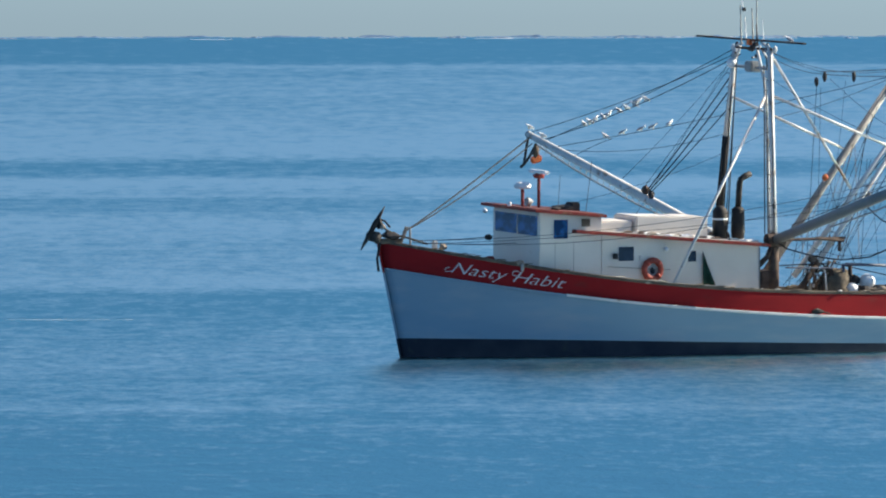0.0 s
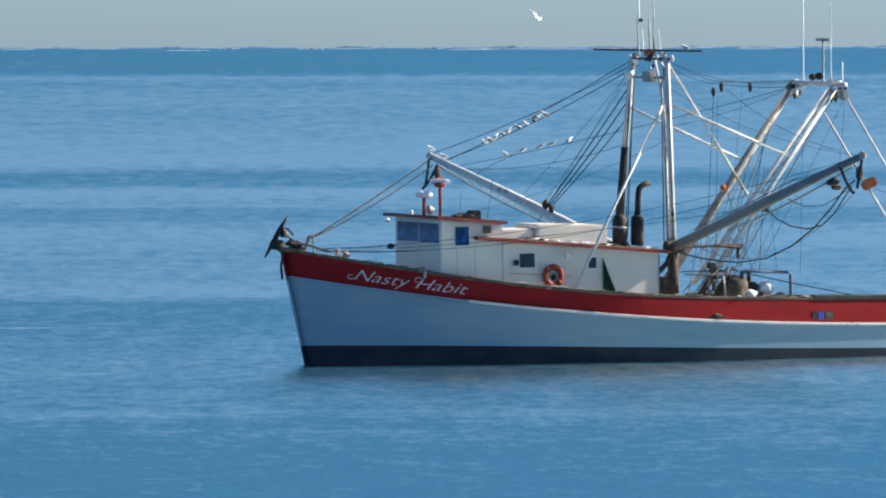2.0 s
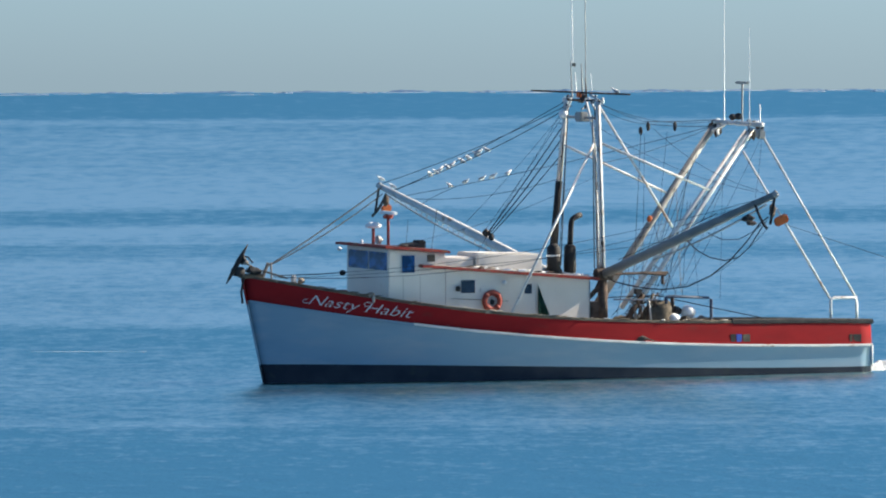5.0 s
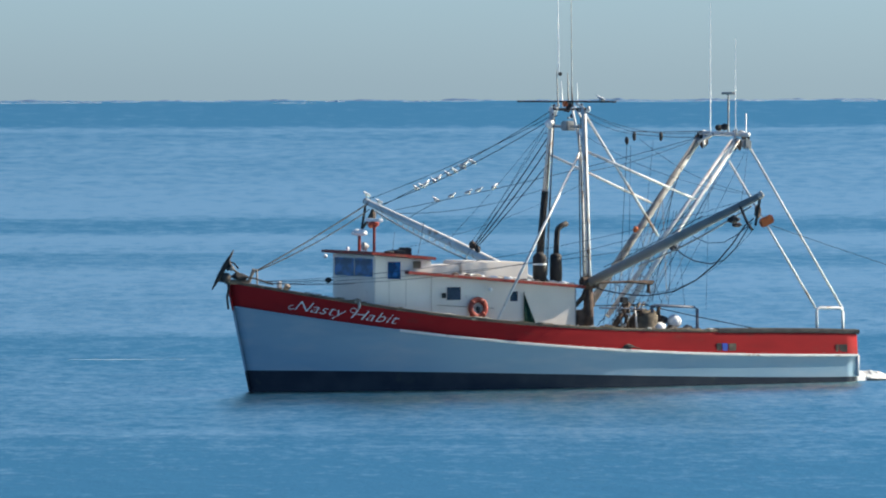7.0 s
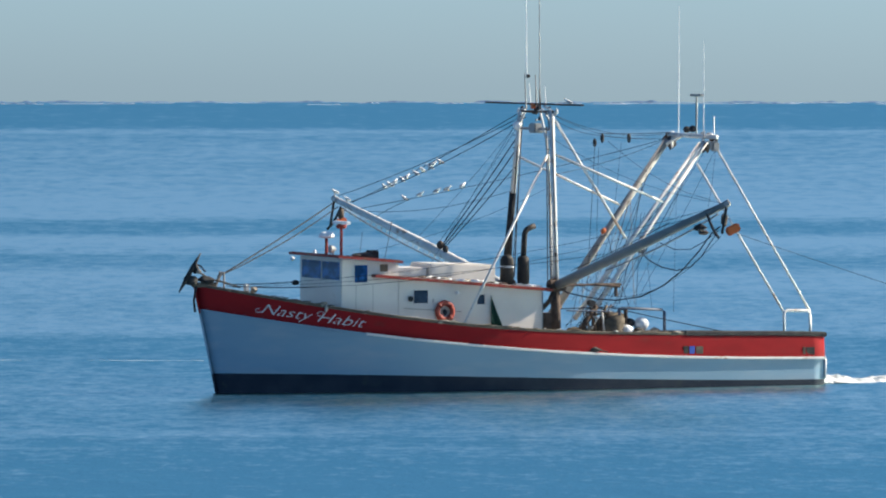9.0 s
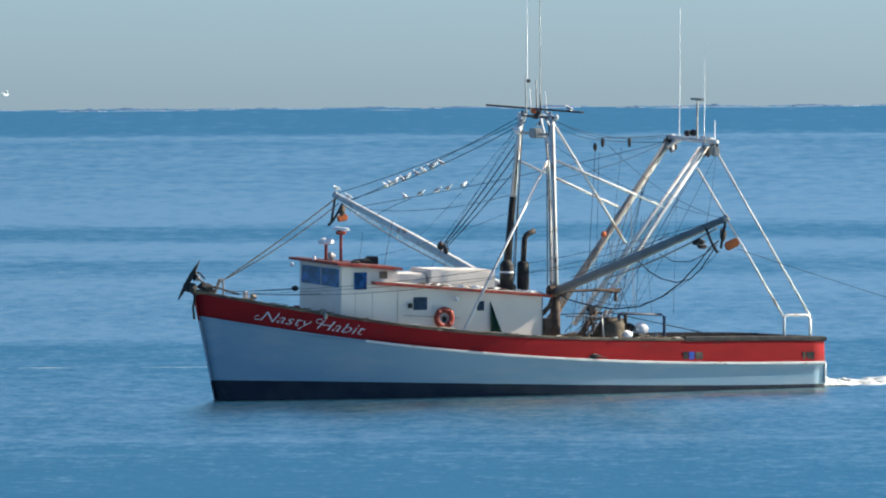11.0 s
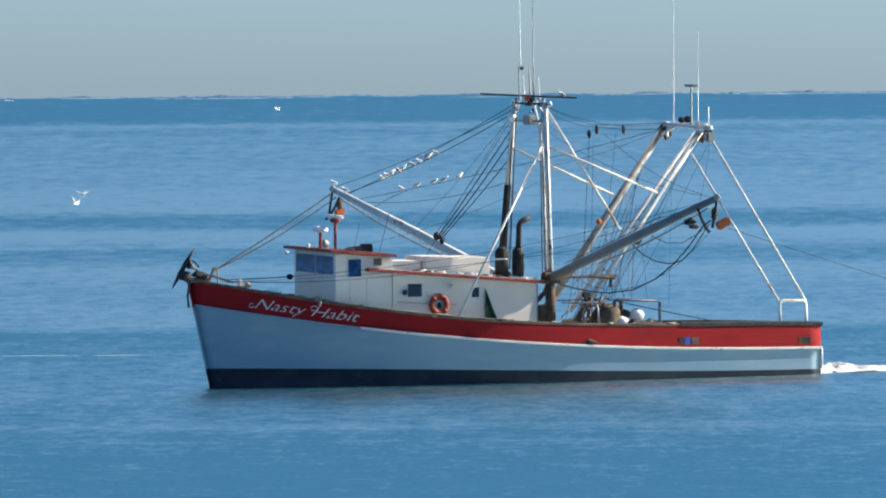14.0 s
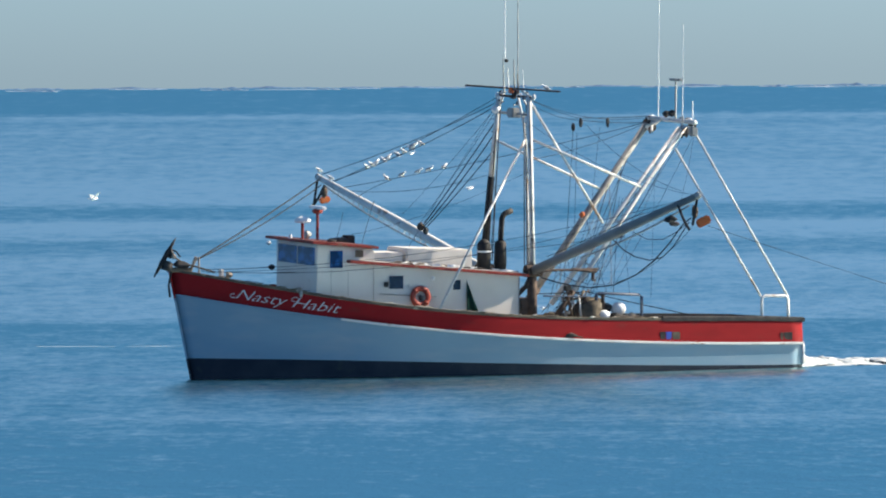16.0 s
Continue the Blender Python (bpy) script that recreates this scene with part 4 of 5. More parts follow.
# ---------------------------------------------------------------- trawler: rigging
MAST_S, MAST_P = (0, -1.2, 9.55), (0, 1.5, 9.75)
GAL = (-6.3, -1.8, 8.8)
BOW = (12.0, 0.1, 4.2)
ROPES = [
    (MAST_S, STAR_TIP + Vector((0, 0.3, 0.1)), 0.15, 0.03), ((0, -1.1, 9.75), STAR_TIP + Vector((0, 1.6, -0.1)), 0.1, 0.03),
    ((0, -0.6, 9.6), STAR_TIP + Vector((0, 1.4, -0.1)), 0.2, 0.035),
    (GAL, STAR_TIP + Vector((0, 2.4, -0.3)), 0.12, 0.026), ((0, -1.5, 7.0), STAR_TIP + Vector((0, 3.0, -0.4)), 0.25, 0.022),
    ((0.3, -9.6, 6.45), STAR_TIP.lerp(Vector((0, -2.1, 3.55)), 0.25) + Vector((0, 0, 0.1)), -0.05, 0.026),
    ((0, -1.25, 8.9), (0.3, -7.0, 4.78), 0.05, 0.05), ((0, -1.4, 8.4), (0.3, -6.9, 4.75), 0.1, 0.05), ((0, -1.2, 9.3), (0.3, -7.3, 4.85), 0.1, 0.02),
    ((0, -1.5, 7.8), (0.3, -6.8, 4.7), 0.05, 0.04), ((0, -1.2, 9.4), (0.35, -8.7, 5.15), 0.1, 0.016),
    (BOW, STAR_TIP + Vector((0, 0.1, -0.1)), 0.05, 0.06), ((12.0, -0.1, 4.15), STAR_TIP + Vector((0, 0.3, -0.3)), 0.15, 0.05),
    ((11.9, 0.3, 3.85), PORT_TIP + Vector((0, -0.6, -0.1)), 0.55, 0.018), ((11.9, 0.35, 3.8), PORT_TIP + Vector((0, -3.0, -0.6)), 0.75, 0.018), ((11.7, 0.3, 3.75), (0.3, 7.6, 5.1), 0.2, 0.018),
    ((11.9, 0.2, 3.85), (8.6, -0.9, 3.85), 0.03, 0.03), ((11.9, 0.2, 3.8), (8.6, 0.9, 3.75), 0.05, 0.026),
    (MAST_P, (-6.3, -1.5, 9.0), 0.35, 0.018), ((-2.6, 0.0, 9.02), (-6.3, -1.6, 9.02), 0.03, 0.03), ((-2.6, 0.0, 8.95), (-6.3, -1.4, 8.8), 0.06, 0.026),
    ((0, 1.55, 7.6), (-6.3, -1.8, 8.8), 0.15, 0.022), ((-3.2, -0.5, 8.75), PORT_TIP + Vector((0, -1.2, 0.1)), 0.3, 0.018), ((0, 1.5, 8.9), PORT_TIP, 0.4, 0.016),
    ((0.2, 3.5, 4.3), PORT_TIP + Vector((0, -4.2, -0.75)), 0.05, 0.03),
    ((-2.3, 0.3, 8.6), (-1.9, 0.4, 2.2), 0.0, 0.022), ((-2.5, 0.2, 8.5), (-2.2, 0.6, 2.3), 0.0, 0.016), ((-3.4, 0.2, 8.7), (-2.6, 0.4, 2.2), 0.0, 0.014),
    ((-4.0, 0.6, 6.2), (-3.6, 1.0, 2.8), 0.0, 0.022), ((-4.15, 0.6, 6.2), (-2.6, 1.0, 2.6), 0.1, 0.016), ((-4.0, 0.8, 6.0), (-4.2, 1.1, 2.8), 0.0, 0.014),
    ((-6.3, 1.2, 8.5), (-2.8, 1.0, 3.0), -0.1, 0.016), ((-6.3, 1.8, 8.4), (-3.6, 1.2, 3.2), 0.1, 0.016), ((-6.3, 1.9, 8.5), PORT_TIP + Vector((-0.2, -2, -0.6)), 0.4, 0.014),
    ((-3.0, 1.5, 5.3), (-1.6, 1.5, 2.6), 0.0, 0.02), ((-5.0, 1.4, 7.0), (-4.9, 1.4, 2.7), 0.05, 0.012),
    (PORT_TIP + Vector((-0.2, -0.8, -1.1)), (-0.4, 2.2, 3.9), 1.2, 0.018), ((-2.2, 1.3, 2.95), (-6.4, 2.7, 2.0), 0.02, 0.04), ((-0.2, 1.9, 2.9), (-2.6, 1.2, 2.9), 0.0, 0.045),
    (PORT_TIP + Vector((-0.3, 0.2, -1.0)), (-22.0, 14.5, -0.2), 0.15, 0.02),
    ((6.9, 0.3, 4.7), (2.5, -9.0, 5.3), 0.1, 0.02), ((5.9, 0.2, 4.4), (0.3, -11.2, 5.6), 0.0, 0.025),
    ((0, 1.5, 9.75), (-2.6, 0.0, 9.02), 0.06, 0.02), ((0, 1.5, 9.6), (-2.6, 0.0, 8.95), 0.12, 0.02), ((0.1, -1.1, 9.4), (3.2, -2.2, 4.0), 0.0, 0.016), ((0.1, 1.7, 7.2), (7.5, 0.5, 4.8), 0.3, 0.014),
]
for a, b, drop, r in ROPES:
    part("rope", bent(sag(a, b, drop, 10), r * 0.43, 5), M_ROPE, boat)
for pts, r in (([(0, 1.9, 3.75), (0, 2.8, 3.5), (0, 4.0, 3.42), (0, 5.3, 3.37), (0, 6.6, 3.38), (0, 8.5, 3.58), (0, 10.2, 4.02), (0.1, 11.8, 4.6), (0.3, 13.4, 5.3), (0.5, 14.7, 5.95), (0.6, 15.5, 6.2)], 0.024),
               ([(0.3, 9.0, 5.15), (0.3, 9.8, 4.85), (0.3, 10.7, 4.66), (0.3, 11.8, 4.6), (0.3, 12.8, 4.75), (0.4, 13.8, 5.15), (0.5, 15.1, 6.0)], 0.02),
               ([(0.3, 10.5, 5.5), (0.3, 11.6, 5.3), (0.3, 12.8, 5.35), (0.4, 14.0, 5.65), (0.5, 15.2, 6.05)], 0.014)):
    part("hose", bent(pts, r, 6), M_ROPE, boat, "", True)
for x, y, z, h in ((-2.74, 0.0, 9.0, 0.34), (-3.8, 0.0, 9.0, 0.36), (-2.45, 0.0, 8.85, 0.3)):
    part("hanging_block", blob((x, y, z - 0.15), (0.07, 0.07, h / 2), 0.4), M_DARK, boat)
part("cable_clamp", box(-1.35, -1.1, 2.1, 2.3, 3.0, 3.2, 0.03), M_DARK, boat)

gear = random.Random(11)
for k in range(26):
    foot, head = gear.choice([STAR_LEG, PORT_LEGS[0]])
    top = foot.lerp(head, gear.uniform(0.3, 0.95))
    low = Vector((-0.7 - gear.uniform(0, 2.6), gear.uniform(0.2, 1.7), gear.uniform(2.0, 3.4)))
    part("running_line", bent(sag(top, low, gear.uniform(-0.05, 0.25), 8), gear.uniform(0.007, 0.013), 5), gear.choice([M_ROPE, M_ROPE, M_PALEROPE]), boat)
for k in range(12):
    x = gear.uniform(-2.4, -1.2)
    part("gear_tangle", bent([(x, 1.5 + gear.uniform(-0.3, 0.3), 1.9 + gear.uniform(0, 0.5)), (x + gear.uniform(-0.3, 0.3), 1.6, 2.4 + gear.uniform(0, 0.6)), (x + gear.uniform(-0.4, 0.4), 1.5, 2.2 + gear.uniform(0, 0.9))], gear.uniform(0.02, 0.05), 6), gear.choice([M_PALEROPE, M_RUST, M_NET, M_CAP, M_ALU]), boat, "", True)

# ---------------------------------------------------------------- trawler: bow and deck gear
part("bowsprit_block", box(12.2, 13.1, -0.2, 0.2, 3.76, 3.92, 0.05), M_CAP, boat)
part("anchor_roller", tube((13.15, -0.25, 4.0), (13.15, 0.25, 4.0), 0.17, None, 12), M_DARK, boat, "", True)
anchor = part("anchor", lathe([(0, 0.015), (0.25, 0.05), (0.6, 0.095), (0.95, 0.085), (1.3, 0.06), (1.58, 0.02)], (12.84, 0.15, 4.95), (13.68, 0.15, 3.55), 8), M_SOOT, boat, "dark slender anchor stowed at the bow", True)
part("fluke", blob((13.02, 0.15, 4.42), (0.1, 0.14, 0.2), 0.4), M_SOOT, anchor)
part("fluke", bent([(12.72, 0.3, 4.3), (12.86, 0.2, 4.5), (13.0, 0.1, 4.55)], 0.03), M_SOOT, anchor)
part("shackle", blob((12.95, 0.25, 4.32), (0.09, 0.08, 0.1), 0.4), M_PALEROPE, anchor)
for a, b in (((12.02, 0.3, 3.7), (11.95, 0.1, 4.28)), ((12.3, 0.2, 3.75), (12.02, 0.1, 4.28)), ((12.1, -0.4, 3.7), (12.0, -0.1, 4.28))):
    part("bow_stanchion", tube(a, b, 0.03, None, 6), M_PALEROPE, boat)
part("bow_rail", bent([(12.9, 0.1, 4.3), (12.5, 0.15, 4.05), (12.1, 0.3, 3.95), (11.5, 0.5, 3.75)], 0.035), M_CAP, boat)
part("hawser_heap", blob((12.6, 0.1, 4.02), (0.26, 0.2, 0.14), 0.6), M_DARK, boat)
part("bow_line", bent([(13.0, 0.15, 3.8), (13.08, 0.12, 3.3), (13.03, 0.12, 2.9)], 0.04), M_DARK, boat)
part("bitt", box(11.15, 11.3, 0.3, 0.5, 3.0, 3.85, 0.03), M_RAIL, boat)
part("bitt", blob((11.0, 0.55, 3.66), (0.12, 0.12, 0.12), 0.4), M_PALEROPE, boat)
part("rail_cleat", blob((8.85, half(8.85, 3.05) - 0.02, 3.18), (0.14, 0.06, 0.09), 0.4), M_PALEROPE, boat)
part("tyre_fender", lathe([(0, 0.02), (0.04, 0.05), (0.2, 0.06), (0.25, 0.02)], (8.8, half(8.8, 2.9) + 0.06, 2.9), (8.8, half(8.8, 2.9) + 0.08, 3.6)), M_GREYMETAL, boat)
winch = part("winch", lathe([(0, 0.5), (0.06, 0.5), (0.08, 0.25), (0.7, 0.25), (0.72, 0.5), (0.78, 0.5)], (-2.5, 0.4, 1.85), (-2.5, 2, 1.85), 16), M_RUST, boat, "rusty trawl winch")
part("trawl_net", blob((-2.5, 1.3, 1.95), (0.75, 0.7, 0.75), 0.4, 3), M_NET, boat, "heap of brown net", True)
part("trawl_net", blob((-1.3, 1.0, 1.8), (0.4, 0.5, 0.45), 0.5, 3), M_NET, boat, "", True)
for x, z in ((-2.9, 2.85), (-2.2, 2.7), (-1.95, 2.6)):
    part("deck_post", tube((x, 1.6, 1.2), (x, 1.6, z), 0.07, None, 8), M_RUST, boat)
part("deck_rail", bent([(-2.58, 1.75, 1.25), (-2.58, 1.75, 2.84), (-2.68, 1.75, 2.88), (-4.25, 1.75, 2.80), (-4.36, 1.75, 2.74), (-4.38, 1.75, 1.2)], 0.055), M_DARKBLUE, boat, "dark bent pipe rail", True)
part("deck_rail", tube((-0.5, 1.75, 2.82), (-2.2, 1.75, 2.76), 0.03, None, 6), M_DARKBLUE, boat)
part("deck_box", box(-4.3, -3.2, 1.2, 2.0, 1.1, 2.06, 0.03), M_CAP, boat, "weathered deck box")
part("deck_box", box(-3.15, -2.6, 1.3, 2.0, 1.1, 1.9, 0.03), M_CAP, boat)
part("buoy", blob((-3.52, 1.6, 2.3), (0.27, 0.27, 0.25), 0.05, 3), M_WHITEPLASTIC, boat, "round white buoy", True)
part("buoy", blob((-2.9, 1.7, 2.08), (0.24, 0.24, 0.2), 0.05, 3), M_WHITEPLASTIC, boat, "", True)
part("buoy", blob((-4.0, 1.7, 2.05), (0.18, 0.16, 0.13), 0.3, 2), M_PALEROPE, boat, "", True)
part("deck_bundle", blob((-3.1, 1.5, 2.35), (0.22, 0.22, 0.16), 0.4), M_DARK, boat)
part("deck_bundle", blob((-3.25, 1.9, 2.05), (0.2, 0.2, 0.14), 0.4), M_SOOT, boat)
part("deck_hose", blob((-4.75, 2.3, 2.0), (0.14, 0.1, 0.08), 0.3), M_DARK, boat)
part("boom_rest", tube((0.4, 2.0, 3.72), (-2.7, 1.6, 3.72), 0.05, None, 6), M_RUST, boat)
part("boom_rest", tube((-1.6, 1.75, 3.74), (-2.6, 1.7, 3.64), 0.06, None, 6), M_RUST, boat)
part("boom_rest", tube((-2.5, 1.62, 3.3), (-2.5, 1.62, 3.62), 0.06, None, 6), M_RUST, boat)
for x, y, z, r in ((-1.75, 1.45, 2.55, 0.07), (-2.05, 1.55, 2.75, 0.09), (-2.3, 1.4, 2.6, 0.1), (-2.75, 1.6, 2.5, 0.08), (-1.5, 1.6, 2.4, 0.06)):
    part("deck_post", ring_sweep(bmesh.new(), [(x, y, 1.2), (x + 0.05, y, z - 0.2), (x + 0.1, y + 0.05, z)], [r, r, r * 0.6], 7), random.choice([M_NET, M_PALEROPE]), boat)


# gear that only lies, hangs or is stowed on the boat
LOOSE = {"buoy": ("round white plastic buoy lying on a deck box", "buoy", "buoys on deck"), "trawl_net": ("heap of brown trawl net on the aft deck", "net", "heaps of net"),
         "life_ring": ("faded orange life ring hung on the deckhouse wall", "life ring", ""), "anchor": ("dark slender anchor stowed over the bow roller", "anchor", ""),
         "tarpaulin_bundle": ("black tarpaulin bundle on the wheelhouse roof", "tarpaulin", ""), "bow_fender": ("faded red fender hung ahead of the wheelhouse", "fender", "")}
loose = []
for ob in list(boat.children):
    kind = ob.name.split(".")[0]
    if kind in LOOSE:
        ob.parent = None
        loose.append(tagged(ob, *LOOSE[kind]))


# ---------------------------------------------------------------- gulls
def gull(name, spread):
    """A gull, 0.42 m long, looking along x; wings folded or spread."""
    root = new(name)
    part("body", lathe([(0, 0.01), (0.06, 0.05), (0.16, 0.085), (0.26, 0.07), (0.33, 0.045), (0.37, 0.05), (0.41, 0.04), (0.43, 0.015)],
                       (-0.2, 0, 0.08), (0.22, 0, 0.17 if not spread else 0.11), 10), M_GULL, root, "", True)
    part("beak", tube((0.21, 0, 0.165 if not spread else 0.105), (0.27, 0, 0.15 if not spread else 0.1), 0.012, 0.003, 5), M_BEAK, root)
    for s in (1, -1):
        if spread:
            bm = bmesh.new()
            v = [bm.verts.new(p) for p in ((0.10, 0.04 * s, 0.13), (0.13, 0.25 * s, 0.22), (0.06, 0.56 * s, 0.16), (-0.02, 0.30 * s, 0.19), (-0.07, 0.04 * s, 0.12))]
            bm.faces.new((v[0], v[1], v[3], v[4]))
            bm.faces.new((v[1], v[2], v[3]))
            bmesh.ops.solidify(bm, geom=bm.faces[:], thickness=0.015)
            for v in bm.verts:
                v.co -= Vector((0, 0.04 * s, 0.13))
            part("wing", bm, M_GULL, root).location = (0, 0.04 * s, 0.13)
        else:
            part("wing", blob((-0.06, 0.06 * s, 0.13), (0.17, 0.03, 0.06), 0.1), M_GULLGREY, root, "", True)
            part("leg", tube((0.0, 0.03 * s, 0.0), (0.0, 0.03 * s, 0.07), 0.008, None, 5), M_BEAK, root)
    part("tail", box(-0.3, -0.16, -0.03, 0.03, 0.075, 0.09, 0.004), M_GULLGREY, root)
    return root


def on_rope(i, u):
    a, b, drop, r = ROPES[i]
    p = Vector(a).lerp(Vector(b), u)
    return p - Vector((0, 0, 4 * drop * u * (1 - u))) + Vector((0, 0, r * 0.8))


perch = [on_rope(2, u) for u in (0.48, 0.51, 0.54, 0.58, 0.62, 0.66, 0.70, 0.73, 0.77, 0.80)] + [on_rope(3, u) for u in (0.66, 0.71, 0.745, 0.80, 0.86)]
perch += [STAR_TIP + Vector((0, 0, 0.18)), STAR_TIP.lerp(Vector((0, -2.1, 3.55)), 0.07) + Vector((0, 0, 0.13)), Vector((0, 2.75, 10.11))]
sitting = tagged(gull("gull", False), "white and grey gull perched on the rigging", "gull", "gulls on the rigging")
gulls = []
for i, p in enumerate(perch):
    ob = sitting if i == 0 else copy_thing(sitting, Matrix())
    ob.scale = (0.74, 0.74, 0.74)
    gulls.append((ob, pose(*p, 0, -22, random.uniform(-70, 70) + (0 if random.random() < 0.6 else 180))))

# flying gulls: seconds and place
FLIGHTS = [
    [(0, 8.2, 246, 12.7), (0.6, 7.0, 246, 11.8), (0.9, 6.6, 246, 11.3), (1.2, 6.5, 246, 11.3), (1.5, 6.4, 246, 11.1), (1.8, 6.3, 246, 10.8), (2.1, 6.5, 246, 11.0), (2.4, 6.7, 246, 10.7), (2.7, 7.5, 246, 10.8), (3.0, 7.9, 246, 10.9), (3.3, 8.8, 246, 10.8), (3.5, 9.3, 246, 10.9), (3.7, 9.8, 246, 10.8), (4.2, 11.3, 246, 11.8), (4.8, 14.0, 246, 13.8), (5.4, 17.3, 246, 15.5), (16, 27.7, 246, 20.8)],
    [(0, 33.4, 262, 28.1), (11, 6.2, 262, 18.1), (11.4, -0.0, 262, 17.9), (11.7, -3.9, 262, 11.9), (12.0, -7.7, 262, 7.7), (12.2, -9.2, 262, 7.3), (12.4, -10.7, 262, 7.0), (12.6, -12.3, 262, 6.9), (12.8, -13.9, 262, 6.9), (13.0, -15.3, 262, 6.6), (13.2, -16.7, 262, 6.5), (13.4, -18.0, 262, 6.5), (13.6, -19.0, 262, 6.3), (13.8, -20.1, 262, 6.3), (14.0, -20.9, 262, 6.3), (14.2, -21.5, 262, 6.1), (14.5, -22.4, 262, 5.9), (14.8, -22.7, 262, 5.7), (15.0, -23.0, 262, 5.6), (15.2, -22.9, 262, 5.5), (15.4, -22.9, 262, 5.5), (15.6, -22.6, 262, 5.5), (15.8, -22.6, 262, 5.6), (16, -22.4, 262, 5.8)],
    [(0, -100.0, 330, 6.7), (12, -47.2, 330, 5.9), (13.5, -31.3, 330, 5.2), (13.8, -28.5, 330, 5.0), (14.0, -26.6, 330, 4.8), (14.2, -24.9, 330, 4.6), (14.5, -22.5, 330, 4.6), (14.8, -19.8, 330, 4.8), (15.0, -18.1, 330, 4.8), (15.4, -15.0, 330, 4.9), (15.8, -11.9, 330, 4.9), (16, -10.2, 330, 5.0)],
    [(0, 118.2, 300, 6.8), (12, 29.8, 300, 6.2), (14.0, 11.1, 300, 5.2), (14.2, 8.7, 300, 5.0), (14.5, 5.2, 300, 4.8), (14.8, 1.7, 300, 4.6), (15.1, -1.7, 300, 3.9), (15.5, -4.7, 300, 2.0), (16, -6.2, 300, 0.3)],
    [(0, -70.4, 440, 15.1), (10.8, -34.5, 440, 10.7), (11.6, -30.6, 440, 10.2), (12.0, -28.8, 440, 10.2), (12.5, -27.0, 440, 9.8), (13.0, -25.5, 440, 9.6), (13.6, -23.8, 440, 9.0), (14.2, -22.0, 440, 8.6), (14.5, -21.1, 440, 8.2), (15.0, -19.8, 440, 7.5), (15.4, -18.7, 440, 6.6), (16, -17.2, 440, 5.4)],
]
flying = tagged(gull("gull", True), "white gull flying with spread wings", "gull", "gulls on the wing")
flying.scale = (0.9, 0.9, 0.9)
fliers = [flying] + [copy_thing(flying, Matrix()) for _ in FLIGHTS[1:]]

# ---------------------------------------------------------------- wake
def foam_crest(length, width, height, seed):
    """A broken crest of foam: steep ridges of froth that stand out of the water."""
    bm = bmesh.new()
    nx, ny = 40, 34
    grid = []
    for i in range(nx + 1):
        u = i / nx * 2 - 1
        line = []
        for j in range(ny + 1):
            v = j / ny * 2 - 1
            env = max(0.0, 1 - u * u) ** 0.4 * max(0.0, 1 - v * v) ** 0.7
            p = Vector((u * length * 1.3, v * width * 0.9, seed * 3.7))
            z = env * height * (0.5 + 0.55 * noise.fractal(p * 1.3, 1.0, 2.1, 4)) - 0.05
            line.append(bm.verts.new((u * length + 0.06 * noise.noise(p * 5), v * width + 0.06 * noise.noise(p * 5 + Vector((9, 0, 0))), z)))
        grid.append(line)
    for a, b in zip(grid, grid[1:]):
        for j in range(ny):
            bm.faces.new((a[j], b[j], b[j + 1], a[j + 1]))
    return bm


wake = tagged(new("wake_foam"), "white churned foam behind the stern", "foam", kind="stuff")
WAKE_BITS = []
for i in range(9):
    x = -10.9 - 1.1 * i
    ob = part("foam_crest", foam_crest(1.0, 1.5 + 0.1 * i, 0.42 * math.exp(-i * 0.16), 40 + i), M_FOAM, wake, "", True)
    WAKE_BITS.append((ob, x, 0.6 - 0.05 * i, 0.9 * i))


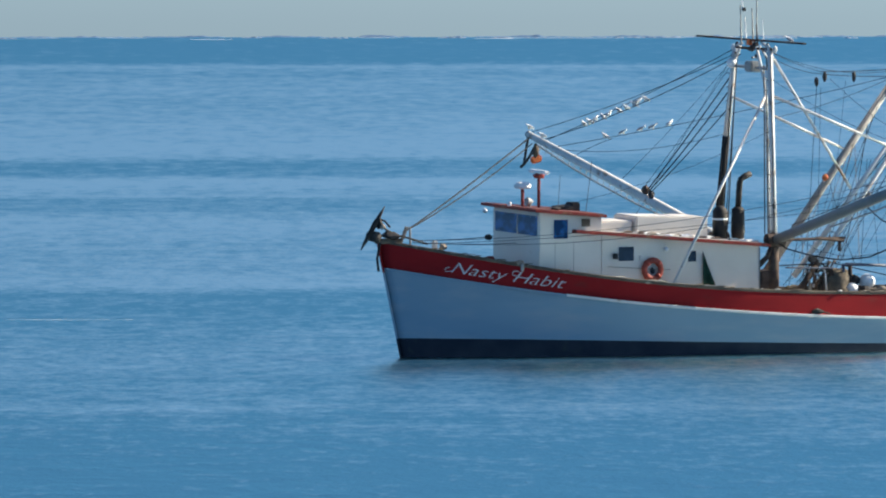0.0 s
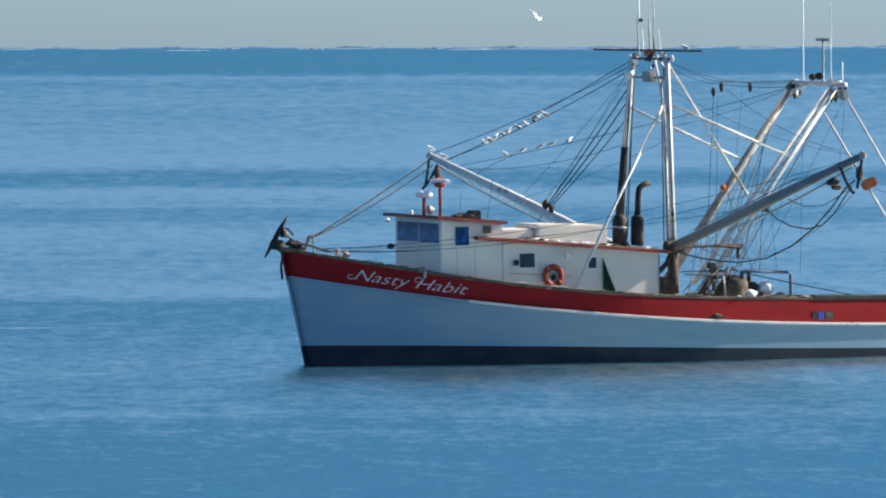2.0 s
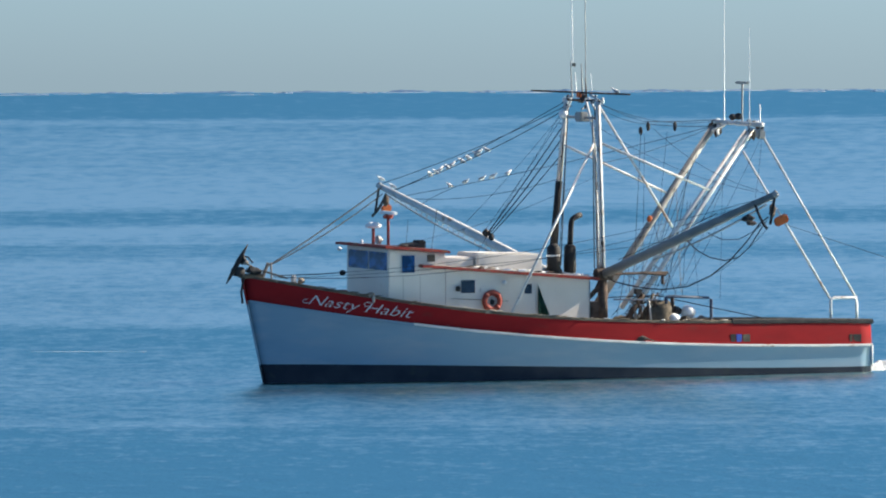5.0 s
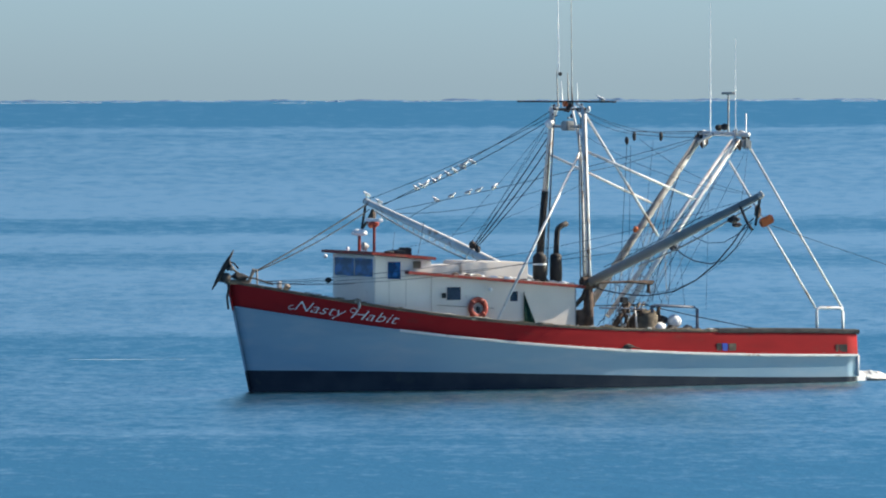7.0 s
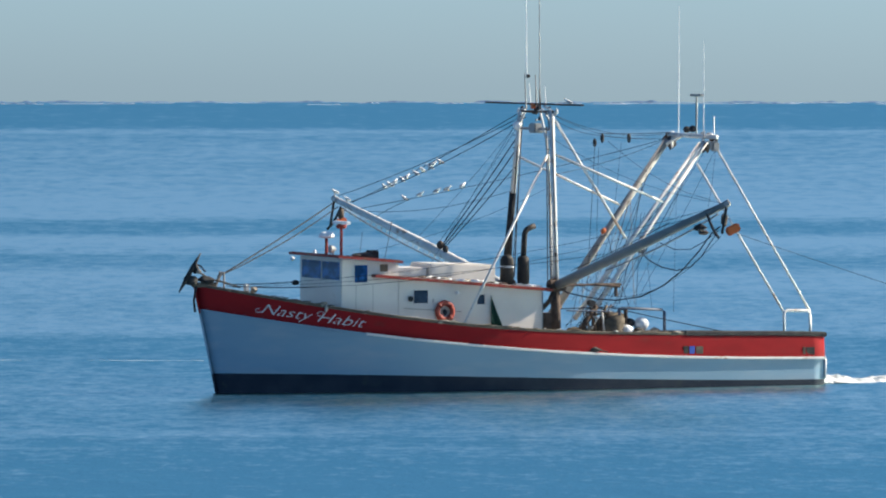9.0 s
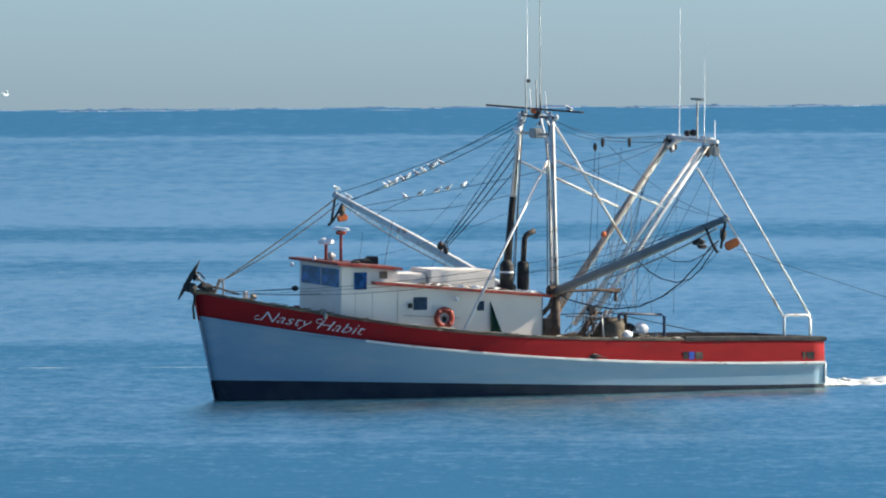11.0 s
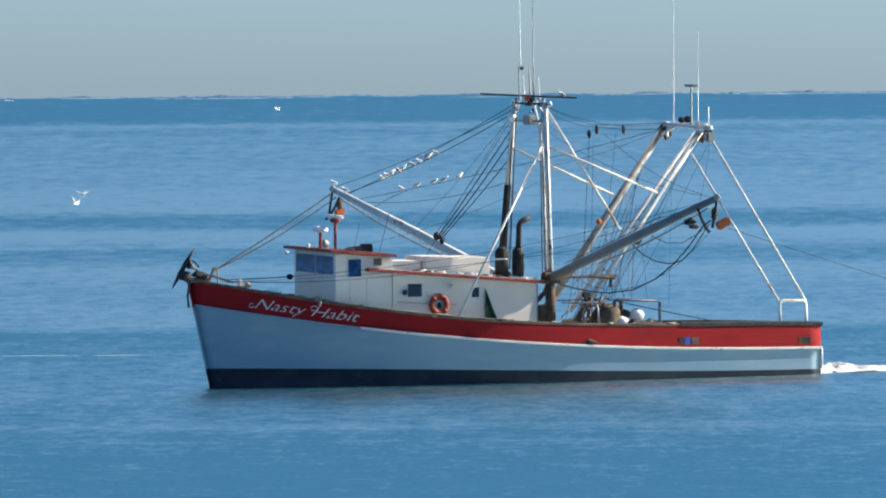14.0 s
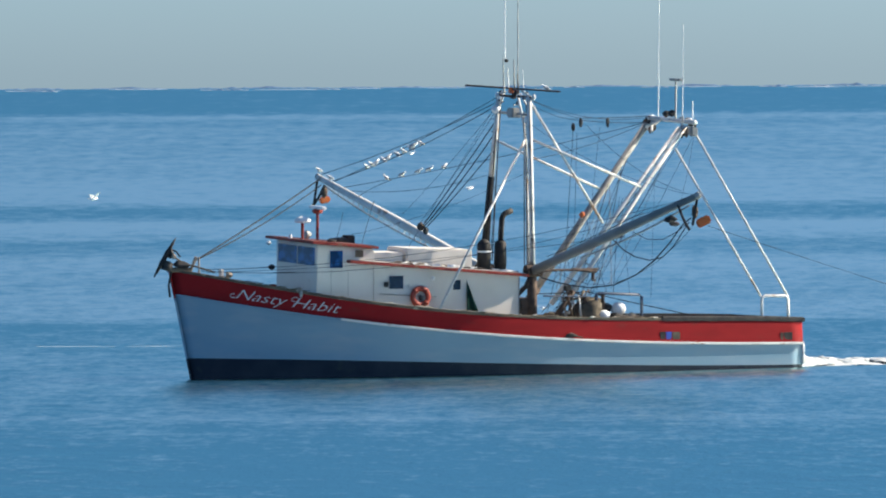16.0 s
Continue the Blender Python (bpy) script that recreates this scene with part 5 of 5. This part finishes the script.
# a thin line of drifting foam
bm = bmesh.new()
prev = None
for i in range(301):
    x = -52 + 42 * i / 300
    h = max(0.0, 0.028 * (0.3 + 1.3 * noise.fractal(Vector((x * 0.35, 2, 0)), 1.0, 2.0, 4)))
    y = 274 + 0.5 * noise.noise(Vector((x * 0.06, 5, 0)))
    row = [bm.verts.new((x, y + k, h - 0.004 if k == 0 else -0.02)) for k in (-0.35, 0, 0.35)]
    if prev:
        for k in (0, 1):
            bm.faces.new((prev[k], row[k], row[k + 1], prev[k + 1]))
    prev = row
me = bpy.data.meshes.new("foam_line")
bm.to_mesh(me)
bm.free()
me.materials.append(M_DRIFTFOAM)
foam_line = tagged(new("foam_line", me), "thin pale line of foam drifting on the sea", "foam", kind="stuff")


def motions():
    rows = [(r[0], boat_pose(r)) for r in BOAT]
    for ob in [boat] + loose:
        walk(ob, rows)
    for ob, m in gulls:
        walk(ob, [(t, b @ m) for t, b in rows])
    flat = [(r[0], pose(r[1], r[2], 0, 0, 0, r[5])) for r in BOAT]
    walk(wake, flat)
    drift = [(0, pose(2.0, 3.84, 0)), (7, pose(0, 0, 0)), (16, pose(-2.5, -4.94, 0))]
    for ob in (sea, far_mirage, far_mirage_strip, foam_line):
        walk(ob, drift)
    for i, (ob, rows_f) in enumerate(zip(fliers, FLIGHTS)):
        keyed = []
        for k, (t, x, y, z) in enumerate(rows_f):
            a, b = rows_f[max(k - 1, 0)], rows_f[min(k + 1, len(rows_f) - 1)]
            yaw = 0 if b[1] > a[1] else 180
            keyed.append((t, pose(x, y, z, 14 * math.sin(k * 1.3 + i), -8 * math.sin(k * 0.8), yaw + (-48 if yaw else 48) + 14 * math.sin(i + 0.2 * k))))
        walk(ob, keyed)
        for wing in ob.children:
            if wing.name.startswith("wing"):
                s = 1 if wing.location.y > 0 else -1
                at = Matrix.Translation(wing.location)
                walk(wing, [(0.1 * k, at @ pose(0, 0, 0, s * (12 + 24 * math.sin(1.7 * k + i)), 0, 0)) for k in range(161)])
    for ob, x, y, ph in WAKE_BITS:
        walk(ob, [(0.25 * k, pose(x - 0.15 * math.sin(ph + k), y, 0.02 + 0.07 * math.sin(ph * 2 + k * 0.9), 0, 4 * math.sin(k + ph), 8 * math.sin(k * 0.7 + ph))) for k in range(65)])


motions()
